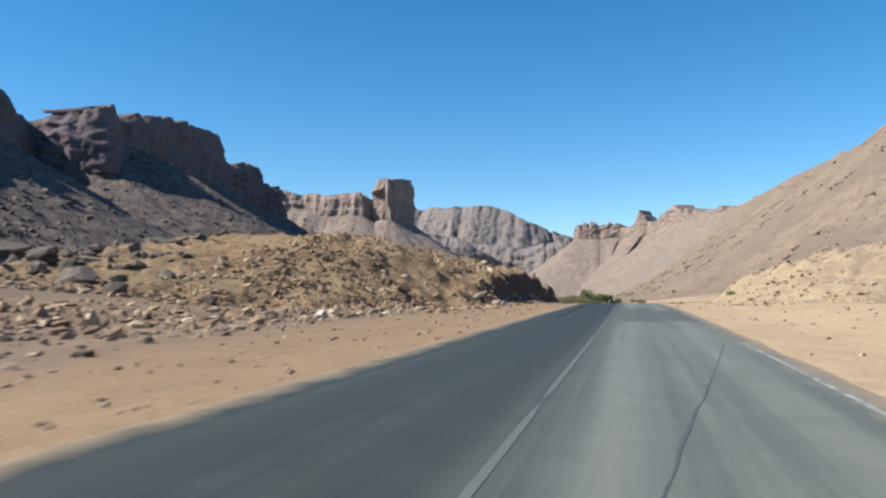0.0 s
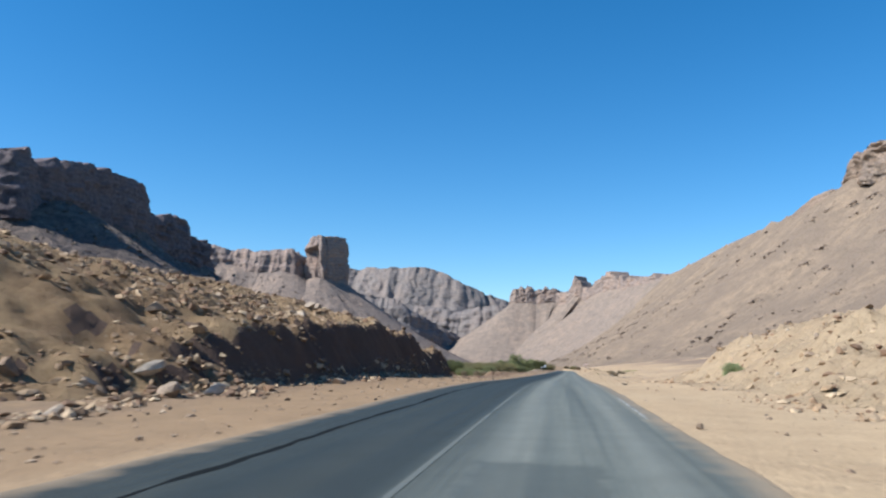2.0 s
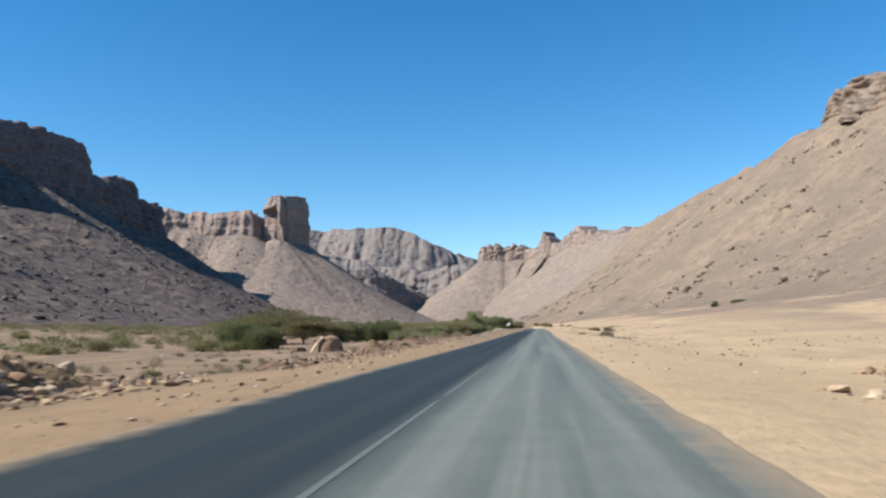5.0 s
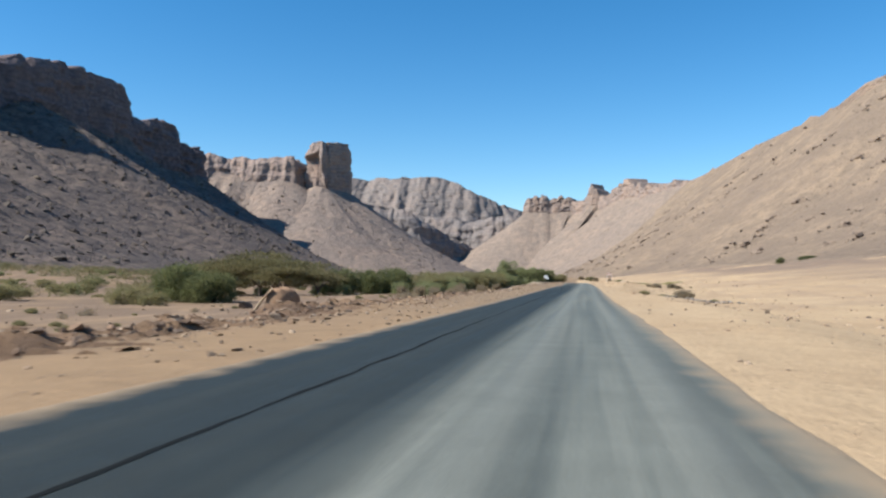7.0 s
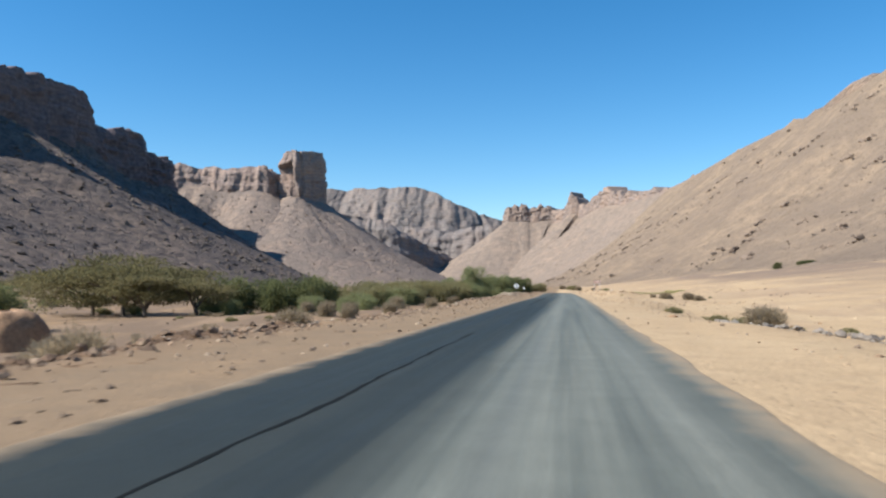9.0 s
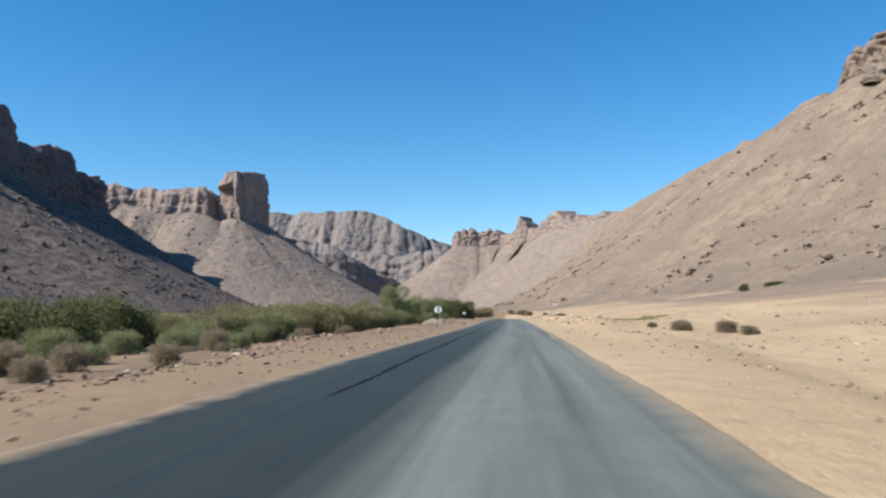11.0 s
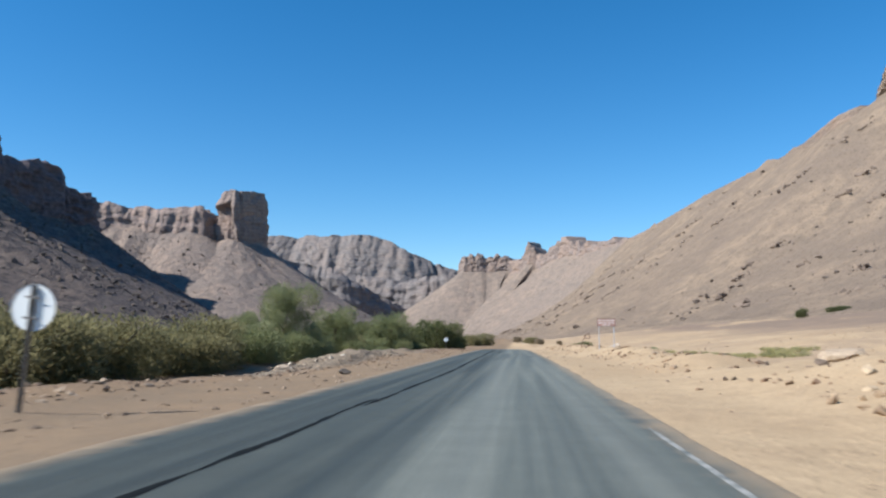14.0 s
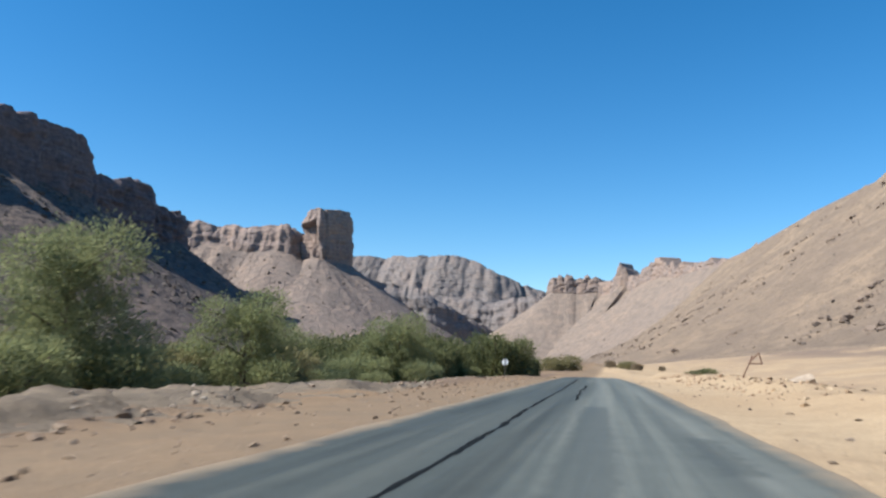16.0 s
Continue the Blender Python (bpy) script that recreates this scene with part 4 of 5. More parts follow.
for i, (x, y, s) in enumerate([(-33, 42, 2.6), (-36, 45, 2.2), (-29.5, 41, 1.5), (-40, 47, 2.4), (-45, 50, 2.6), (-38, 39, 1.5), (-50, 56, 3.0), (-30, 47, 1.4), (-34.5, 43.6, 1.7), (-42, 46, 1.6), (-31.5, 44, 1.2), (-47, 53, 2.0)]):
    boulder(x, y, s, "large dark weathered boulder on stony ground", DARK_ROCKS, i, 0.8)
for i, (x, y, s) in enumerate([(-13.5, 33, 0.9), (-12.2, 36, 0.7), (-15, 38, 0.8), (-11.2, 64, 0.95), (-11.0, 66.5, 0.7), (-10.2, 78, 0.8), (-10.6, 58, 0.6)]):
    boulder(x, y, s, "pale broken block lying at the roadside", PALE_ROCKS, i, 0.9)
boulder(-41.7, 249.6, 1.9, "upright red-brown boulder beside the hut", ROCKS, 5, 1.2)
boulder(9.6, 350, 1.3, "flat brown rock beside the road", ROCKS, 3, 0.6)
boulder(12.6, 437, 2.6, "low mound of pale earth and rock", PALE_ROCKS, 6, 0.8)
boulder(-13.1, 367.3, 0.95, "white block at the edge of the bank", PALE_ROCKS, 1, 0.8)
boulder(-6.7, 354.1, 0.42, "dark stone lying on the sandy shoulder", DARK_ROCKS, 4, 0.9)

# row of stones pushed up along the left shoulder, and litter on both shoulders
p = scatter(3200, -9.9, -7.6, 138, 470, lambda x, y: vn(y * 0.12, 0 * y, 2.0) > -0.35)
heap("stone_row", "low row of stones bulldozed along the shoulder", p, sizes_of(rng, len(p), 0.06, 0.3, 4.0), STONES, 6)
p = scatter(900, -13, -9.4, 138, 470)
heap("stones", "stones on the slope below the shoulder", p, sizes_of(rng, len(p), 0.07, 0.32, 4.0), PALE_STONES, 7)
p = scatter(6500, -8.6, -3.9, -10, 470)
heap("gravel", "small gravel scattered on the left shoulder", p, sizes_of(rng, len(p), 0.025, 0.2, 5.0), STONES, 8)
p = scatter(3400, 3.9, 16, -10, 470)
heap("gravel", "small gravel scattered on the right shoulder", p, sizes_of(rng, len(p), 0.03, 0.2, 5.0), STONES, 9)
p = scatter(3600, 7.0, 15, 335, 470, lambda x, y: fbm(x * 0.3, y * 0.12, 71.0) > -0.25)
heap("stones", "tan stones on the low ridge beside the road", p, sizes_of(rng, len(p), 0.06, 0.36, 4.5), BANK_STONES, 10)
p = scatter(1800, 8, 70, 150, 470)
heap("stones", "stones scattered over the sandy plain", p, sizes_of(rng, len(p), 0.06, 0.36, 5.0), STONES, 11)
p = scatter(1500, -70, -13, 140, 420)
heap("stones", "stones scattered over the plain below the road", p, sizes_of(rng, len(p), 0.06, 0.6, 5.0), STONES, 12)
p = scatter(11000, -24, -8.8, 145, 340, lambda x, y: fbm(x * 0.2, y * 0.06, 21.0) > -0.05)
heap("clods", "brown clods and broken brush beyond the shoulder", p, sizes_of(rng, len(p), 0.06, 0.4, 4.0), STONES, 14)
p = scatter(8000, -17.5, -8.6, 140, 268, lambda x, y: (fbm(x * 0.35, y * 0.12, 41.0) > -0.1) & (y < 205 + 60 * rng.uniform(0, 1, len(y))))
heap("clods", "red-brown clods thrown up along the windrow", p, sizes_of(rng, len(p), 0.08, 0.42, 3.0), CLODS, 17)
p = scatter(4500, 9, 60, 150, 470, lambda x, y: fbm(x * 0.1, y * 0.05, 23.0) > 0.22)
heap("clods", "brown stony drifts on the sandy plain", p, sizes_of(rng, len(p), 0.06, 0.4, 4.0), STONES, 15)
p = scatter(1600, 6, 24, 215, 470, lambda x, y: fbm(x * 0.15, y * 0.08, 27.0) > 0.0)
heap("stones", "tan stones lying on the sand beside the road", p, sizes_of(rng, len(p), 0.06, 0.36, 4.0), BANK_STONES, 16)
p = np.concatenate([scatter(130, 9.6, 12.0, 232, 248), scatter(110, 11.0, 15.5, 228, 242)])
heap("rubble_heap", "dumped white and grey building rubble", p, sizes_of(rng, len(p), 0.12, 0.6, 2.5), RUBBLE, 13, sink=0.1)


def on_scree(rows, n, lo=0.05, hi=0.95):
    r, c = rows.shape[:2]
    a, b = rng.uniform(lo, hi, n) * (r - 2), rng.uniform(0, 1, n) * (c - 2)
    i, j = a.astype(int), b.astype(int)
    u, v = (a - i)[:, None], (b - j)[:, None]
    return rows[i, j] * (1 - u) * (1 - v) + rows[i + 1, j] * u * (1 - v) + rows[i, j + 1] * (1 - u) * v + rows[i + 1, j + 1] * u * v


for rows, n, small, large, mat, label in ((mesa_scree, 10000, 1.3, 9, DARK_STONES, "dark blocks fallen on the scree"), (mesa_scree, 5000, 1.3, 7, HILL_STONES, "brown blocks fallen on the scree"), (scree_a, 2600, 1.2, 8, DARK_STONES, "dark blocks fallen on the scree"),
                                          (scree_b, 2500, 1.2, 8, DARK_STONES, "dark blocks fallen on the scree"), (scree_c, 3000, 1.2, 8, HILL_STONES, "brown blocks fallen on the scree"),
                                          (scree_t, 1800, 1.2, 7, HILL_STONES, "brown blocks fallen below the tower"), (scree_h, 14000, 0.6, 4.2, HILL_STONES, "brown rocks scattered on the hillside"),
                                          (scree_q, 900, 2, 7, HILL_STONES, "brown rocks scattered on the far slope")):
    p = on_scree(rows, n)
    if rows is scree_h:
        p = p[(fbm(p[:, 0] / 45, p[:, 1] / 45, 3.0) > 0.05) & (p[:, 1] < 2400)]
    heap("scree_blocks", label, p, sizes_of(rng, len(p), small, large, 5.0), mat, 30 + n)


# outcrops breaking through the hillside
seats = on_scree(scree_h, 260, 0.05, 0.9)
seats = seats[(seats[:, 1] > 250) & (seats[:, 1] < 2600)]
spots = []
for q in seats:
    k = rng.integers(7, 18)
    spread = rng.normal(0, 1, (k, 2)) * [3.5, 8.0]
    spots.append(np.column_stack([q[0] + spread[:, 0], q[1] + spread[:, 1], q[2] + 0.62 * spread[:, 0] + 0 * spread[:, 1]]))
spots = np.concatenate(spots)
heap("outcrop", "brown broken outcrops on the hillside", spots, sizes_of(rng, len(spots), 1.5, 6.0, 2.0), OUTCROP, 77, sink=0.3, shapes=SHAPES)


# ---- plants ----
def tube(pts, radii, sides=6):
    """Vertices and triangles of a tapered stem along pts."""
    pts = [Vector(p) for p in pts]
    vs, fs = [], []
    for i, (p, r) in enumerate(zip(pts, radii)):
        d = (pts[min(i + 1, len(pts) - 1)] - pts[max(i - 1, 0)]).normalized()
        a = d.orthogonal().normalized()
        b = d.cross(a)
        for k in range(sides):
            t = 2 * math.pi * k / sides
            vs.append((p + (a * math.cos(t) + b * math.sin(t)) * r)[:])
    for i in range(len(pts) - 1):
        for k in range(sides):
            q, w = i * sides + k, i * sides + (k + 1) % sides
            fs += [(q, w, w + sides), (q, w + sides, q + sides)]
    return np.array(vs), np.array(fs)


def crown_mesh(name, lobes, n, size, droop, mat, seed, slim=0.35, up=0.3):
    """Leaf sprays: n blades in tufts over the lobes (centre, radii)."""
    r = np.random.default_rng(seed)
    w = np.array([l[1][0] * l[1][1] + l[1][0] * l[1][2] for l in lobes])
    pick = r.choice(len(lobes), n, p=w / w.sum())
    c = np.array([l[0] for l in lobes])[pick]
    rad = np.array([l[1] for l in lobes])[pick]
    tufts = r.normal(size=(n // 7 + 1, 3))
    tufts /= np.linalg.norm(tufts, axis=1)[:, None]
    d = tufts[r.integers(0, len(tufts), n)] + r.normal(0, 0.22, (n, 3))
    d /= np.linalg.norm(d, axis=1)[:, None]
    depth = r.uniform(0.35, 1.0, n) ** 0.45
    at = c + d * rad * depth[:, None] * (1 + 0.24 * r.normal(size=(n, 1)))
    way = d + r.normal(0, 0.55, (n, 3)) + [0, 0, up - droop]
    way /= np.linalg.norm(way, axis=1)[:, None]
    side = np.cross(way, r.normal(size=(n, 3)))
    side /= np.linalg.norm(side, axis=1)[:, None]
    k = size * r.uniform(0.55, 1.4, (n, 1))
    tip = at + way * k
    mid = at + way * k * 0.5
    a, b = mid + side * k * slim, mid - side * k * slim
    vs = np.stack([at, a, tip, b], 1).reshape(-1, 3)
    if name == "crown":
        vs[:, 2] = np.maximum(vs[:, 2], 0.03)
    i = np.arange(n)[:, None] * 4
    fs = np.concatenate([i + [0, 1, 2], i + [0, 2, 3]], 1).reshape(-1, 3)
    return soup_mesh(name, vs, fs, mat)


def plant(name, label, category, height, width, n, leaf, leaf_mat, seed, style="bush", group="", droop=0.0, slim=0.3):
    """A trunk or stems, limbs, and a crown of leaf sprays."""
    r = random.Random(seed)
    root = thing(name, label, category, group=group)
    lobes = []
    if style == "acacia":
        fork = height * 0.22
        v, f = tube([(0, 0, -0.3), (0.1, 0.05, fork * 0.5), (0.05, -0.05, fork)], [0.26, 0.2, 0.16])
        child("trunk", soup_mesh("trunk", v, f, BARK), root)
        for k in range(6):
            a = 6.283 * k / 6 + r.uniform(-0.3, 0.3)
            ex, ey = math.cos(a) * width * r.uniform(0.22, 0.4), math.sin(a) * width * r.uniform(0.22, 0.4)
            ez = height * r.uniform(0.6, 0.9)
            v, f = tube([(0.05, -0.05, fork * 0.9), (ex * 0.45, ey * 0.45, (fork + ez) * 0.55), (ex, ey, ez)], [0.12, 0.08, 0.03])
            child("limb", soup_mesh("limb", v, f, BARK), root)
            lobes.append(((ex, ey, ez), (width * 0.27, width * 0.27, height * 0.085)))
            if k % 3:
                lobes.append(((ex * 1.2, ey * 1.2, ez - height * (0.16 + 0.1 * (k % 3))), (width * 0.17, width * 0.17, height * 0.09)))
        lobes.append(((0, 0, height * 0.88), (width * 0.26, width * 0.26, height * 0.12)))
    elif style == "tree":
        v, f = tube([(0, 0, -0.3), (0.12, 0, height * 0.25), (0.0, 0.1, height * 0.55), (0.1, 0, height * 0.85)], [0.2, 0.15, 0.1, 0.03])
        child("trunk", soup_mesh("trunk", v, f, BARK), root)
        for k in range(15):
            a, z = 2.4 * k + r.uniform(-0.4, 0.4), height * (0.14 + 0.052 * k)
            reach = width * 0.5 * (1 - 0.6 * (z / height) ** 1.8) * r.uniform(0.4, 1.2)
            end = (math.cos(a) * reach * 0.8, math.sin(a) * reach * 0.8, z + height * 0.08)
            v, f = tube([(0.05, 0.03, z * 0.8), (end[0] * 0.5, end[1] * 0.5, z), end], [0.07, 0.045, 0.02], 5)
            child("limb", soup_mesh("limb", v, f, BARK), root)
            q = r.uniform(0.6, 1.5)
            lobes.append(((end[0], end[1], end[2]), (width * 0.13 * q, width * 0.13 * q, height * 0.12 * q)))
        lobes.append(((0.1, 0, height * 0.88), (width * 0.14, width * 0.14, height * 0.12)))
        lobes.append(((0, 0, height * 0.55), (width * 0.2, width * 0.2, height * 0.3)))
        lobes.append(((0, 0, height * 0.2), (width * 0.36, width * 0.36, height * 0.2)))
    else:
        for k in range(5):
            a = 6.283 * k / 5 + r.uniform(-0.4, 0.4)
            end = (math.cos(a) * width * r.uniform(0.2, 0.36), math.sin(a) * width * r.uniform(0.2, 0.36), height * r.uniform(0.5, 0.85))
            v, f = tube([(0.03 * k, 0, -0.15), (end[0] * 0.5, end[1] * 0.5, end[2] * 0.6), end], [0.035 * height, 0.02 * height, 0.008 * height], 5)
            child("stem", soup_mesh("stem", v, f, BARK), root)
            q = r.uniform(0.75, 1.15)
            lobes.append(((end[0], end[1], end[2] * 0.85), (width * 0.22 * q, width * 0.22 * q, height * 0.26 * q)))
            lobes.append(((end[0] * 1.1, end[1] * 1.1, height * 0.25), (width * 0.2 * q, width * 0.2 * q, height * 0.24)))
        lobes.append(((0, 0, height * 0.5), (width * 0.28, width * 0.28, height * 0.42)))
    child("crown", crown_mesh("crown", lobes, n, leaf, droop, leaf_mat, seed, slim), root)
    return root


def level(x, y):
    return float(surface_z(np.array([float(x)]), np.array([float(y)]))[0])


def put(first, x, y, k=1.0, turn=None, wide=1.0, used=set()):
    """Stands the plant first, or a copy of it, on the ground."""
    a = rng.uniform(0, 360) if turn is None else turn
    m = pose(x, y, level(x, y) - 0.03, 0, 0, a) @ Matrix.Diagonal((k * wide, k * wide, k, 1))
    if first.name in used:
        return copy_thing(first, m)
    used.add(first.name)
    first.matrix_basis = m
    return first


tamarisk_tall = plant("tamarisk", "tall feathery grey-green tamarisk beside the road", "tree", 7.6, 8.4, 38000, 0.23, TAMARISK, 1, "tree", slim=0.12)
tamarisk_mid = plant("tamarisk", "rounded grey-green tamarisk in the thicket", "tree", 5.0, 6.4, 22000, 0.21, TAMARISK, 2, "tree", slim=0.12)
thicket_a = plant("tamarisk_bush", "dense grey-green tamarisk bush on the plain", "bush", 3.4, 5.0, 9000, 0.24, TAMARISK, 3, group="roadside thicket", slim=0.15)
thicket_b = plant("tamarisk_bush", "olive-green bush with dry lower branches", "bush", 2.9, 4.4, 8000, 0.22, OLIVE_LEAF, 4, group="roadside thicket", slim=0.13)
thicket_c = plant("dark_bush", "dense dark green rounded bush", "bush", 3.6, 4.6, 9500, 0.21, DARK_LEAF, 5, group="roadside thicket", slim=0.24)
dark_tree = plant("dark_bush", "large dense dark green bush on the sandy plain", "bush", 5.0, 7.0, 18000, 0.24, DARK_LEAF, 6, slim=0.24)
acacia = plant("acacia", "flat-topped green acacia on the plain", "tree", 5.2, 14.0, 20000, 0.26, ACACIA_LEAF, 7, "acacia", slim=0.2)
acacia_small = plant("acacia", "small flat-topped acacia with an open crown", "tree", 4.2, 7.0, 11000, 0.24, ACACIA_LEAF, 8, "acacia", slim=0.2)
dry = plant("dry_bush", "leafless brown bush of thin twigs", "bush", 2.0, 2.6, 6000, 0.3, DRY_TWIG, 9, slim=0.06)
low = plant("low_shrub", "low olive shrub on sand", "bush", 1.0, 2.4, 1800, 0.2, OLIVE_LEAF, 10, group="low shrubs", slim=0.2)
green = plant("green_shrub", "small round bright green shrub", "bush", 1.5, 2.2, 5000, 0.16, GREEN_LEAF, 11, slim=0.14)

put(tamarisk_tall, -24.0, 404, 0.95, 20)
put(tamarisk_tall, -31, 412, 0.7)
put(tamarisk_tall, -29, 398, 0.48)
put(tamarisk_mid, -22, 417.5, 1.1)
put(tamarisk_mid, -26, 432, 0.85)
put(tamarisk_mid, -19.5, 443, 1.05)
put(tamarisk_mid, -23, 392, 0.6)
put(tamarisk_mid, -20, 500, 1.05)
put(dark_tree, -60.5, 270, 1.25, 40, wide=1.15)
put(dark_tree, -55.0, 268, 0.8)
put(acacia, -76, 320, 1.5, 10)
put(acacia, -66, 312, 1.15)
put(acacia_small, -57, 302, 1.35, wide=1.1)
put(acacia_small, -51, 305, 0.9)
for x, y, k in ((-44.5, 317, 1.35), (-42, 312, 1.0), (-48, 312, 1.1), (-38, 314, 1.0), (-41, 330, 1.2)):
    put(thicket_c, x, y, k)
for x, y, k in ((-35, 307, 0.75), (-50, 309, 1.0), (-46, 305, 0.9), (-31, 310, 0.85), (-28, 300, 0.6), (-30, 318, 0.9), (-27, 325, 0.8), (-54, 315, 1.0), (-44, 324, 1.2), (-34, 346, 1.0), (-30, 340, 0.9), (-36, 338, 1.2), (-39, 356, 1.0), (-33, 330, 0.95)):
    put(thicket_a, x, y, k)
for x, y, k in ((-14.6, 221.7, 0.95), (-13.0, 236, 0.7), (-27.9, 291, 0.95), (-26, 294, 0.9), (-24.5, 288, 0.7), (-22, 298, 0.8), (-33, 299, 0.8), (-24, 312, 0.9), (-21, 325, 0.8), (-23, 335, 0.9), (-20.5, 345, 0.9)):
    put(dry, x, y, k)
# the thicket that follows the road
for i in range(270):
    y = 344 + 178 * (i / 270) ** 1.3 + rng.uniform(-2, 2)
    near = 22.0 - 6.0 * smooth(365, 430, y) + 6.0 * (1 - smooth(352, 372, y))
    x = float(road_x(y)) - near - abs(rng.normal(0, 1)) * 7.5 - (i % 3) * 2.0
    kind = (thicket_a, thicket_b, dry, thicket_a, dry, thicket_b, dry, thicket_a, thicket_b, thicket_b)[i % 10] if y < 385 else (thicket_a, thicket_b, thicket_a, thicket_a, dry, thicket_a)[i % 6] if y < 440 else (thicket_a, thicket_a, thicket_c, thicket_a)[i % 4]
    put(kind, x, y, rng.choice((0.6, 0.75, 0.85, 0.95, 1.05)) * rng.uniform(0.9, 1.1) * (1.25 if y < 372 else 1.12), wide=rng.uniform(0.9, 1.25))
for x, y, k in ((-17.5, 489, 1.25), (-15.5, 494, 1.1), (-17, 503, 1.0), (-15.5, 512, 0.85), (-16.5, 520, 0.8)):
    put(thicket_c, x, y, k)
# bushes where the road drops out of sight
for x, y, k, kind in ((-26, 585, 0.7, dry), (-17.5, 596, 1.0, thicket_b), (-14.5, 599, 1.25, thicket_b), (-12, 603, 0.8, dry), (-2, 640, 1.2, dry), (3, 652, 0.9, thicket_b), (6.5, 646, 1.3, dry), (15, 655, 0.8, dry)):
    put(kind, x, y, k, wide=1.3)
put(thicket_c, 14.4, 526, 0.5, wide=2.0)
# dry tufts and brush over the left plain
tuft = plant("dry_tuft", "small tuft of dry brush on the plain", "bush", 0.7, 1.2, 500, 0.2, DRY_TWIG, 12, group="dry brush", slim=0.08)
for i in range(120):
    y = rng.uniform(150, 330)
    put((tuft, low, tuft)[i % 3], float(road_x(y)) - rng.uniform(13, 48), y, rng.uniform(0.5, 1.2) * (0.7 if i % 3 == 1 else 1.0))
# low shrubs far out on the left plain
for i in range(150):
    y = rng.uniform(235, 520)
    put((low, thicket_b, low, thicket_a, thicket_b)[i % 5], -rng.uniform(48, 190) - 0.15 * (y - 235), y, rng.uniform(0.7, 1.3) * (1.3 if i % 5 in (0, 2) else 0.62), wide=1.3)
r = np.random.default_rng(91)
y = r.uniform(215, 760, 1700)
x = road_x(y) - r.uniform(45, 300, 1700) - 0.1 * (y - 250)
k = 0.45 + 1.5 * r.uniform(0, 1, 1700) ** 2
keep = (fbm(x / 40, y / 60, 3.3) > -0.15) & (x < -85 - 0.12 * np.clip(y - 330, 0, 300))
lobes = [((a, b, c + 0.7 * d), (2.1 * d, 2.1 * d, 1.3 * d)) for a, b, c, d in zip(x[keep], y[keep], surface_z(x, y)[keep], k[keep])]
for leaves, name_of, pick in ((DARK_LEAF, "olive-green scrub covering the far plain", 0), (ACACIA_LEAF, "dark olive scrub at the foot of the mesa", 1), (DRY_TWIG, "dry brown scrub among the far bushes", 2)):
    some = lobes[pick::3]
    tagged(new("scrub", crown_mesh("scrub", some, 140 * len(some), 0.46, 0.0, leaves, 50 + pick, 0.25)), name_of, "scrub", kind="stuff")
for x, y, k in ((-35, 205, 1.1), (-31, 200, 0.9), (-44, 212, 1.0), (-27, 196, 0.7), (-52, 224, 1.0), (-24, 190, 0.6), (-19, 186, 0.5)):
    put(low, x, y, k)
# right of the road
GRASS = leaf_material("pale_grass", [(0.3, 0.31, 0.13), (0.38, 0.36, 0.17), (0.34, 0.3, 0.16)])
lobes = []
for cx, cy, wide, n in ((17.5, 405, 3.0, 26), (23, 402, 4.0, 34), (13.2, 412, 2.2, 14), (27, 409, 3.5, 22)):
    gx_, gy_ = cx + r.normal(0, 0.5, n) * wide, cy + r.normal(0, 0.6, n) * wide
    lobes += [((a, b, c + 0.08), (0.5, 0.5, 0.16)) for a, b, c in zip(gx_, gy_, surface_z(gx_, gy_))]
tagged(new("grass", crown_mesh("grass", lobes, 120 * len(lobes), 0.2, 0.0, GRASS, 71, 0.12, 0.9)), "sparse pale green grass on the sand", "grass", kind="stuff")
put(green, 10.3, 94.5, 0.62)
for x, y, k, kind in ((9.0, 251.5, 1.05, low), (10.3, 250, 1.25, low), (11.0, 248.5, 1.3, dry), (12.4, 247, 0.9, low), (7.7, 262, 1.0, low), (13.2, 241, 0.8, low), (14.1, 320, 0.9, dry), (13.4, 331, 0.5, dry), (14.9, 321.5, 0.55, dry), (16.4, 314.5, 0.95, dry), (17.3, 311.5, 0.7, dry), (18.4, 313, 0.4, low),
                      (11.1, 395, 0.62, green), (16.5, 404, 0.7, low), (15.6, 392, 0.6, low), (19, 402, 0.7, low), (18, 396, 0.5, low), (14.5, 384, 0.5, dry), (22, 330, 0.5, low), (30, 345, 0.5, low), (12, 275, 0.4, low), (8.5, 330, 0.35, low)):
    put(kind, x, y, k * (0.55 if kind is dry else 1.0), wide=1.4 if kind is dry else 1.0)
put(thicket_c, 120.6, 687, 0.85)
put(dark_tree, 138, 690, 0.62, wide=1.7)


# ---- the hut ----
MATTING = plain_material("brown_reed_matting", (0.25, 0.155, 0.092), 0.95, 0.0, 0.5, 5.0)
POLE = plain_material("sun_bleached_pole", (0.46, 0.35, 0.23), 0.9, 0.0, 0.4, 8.0)


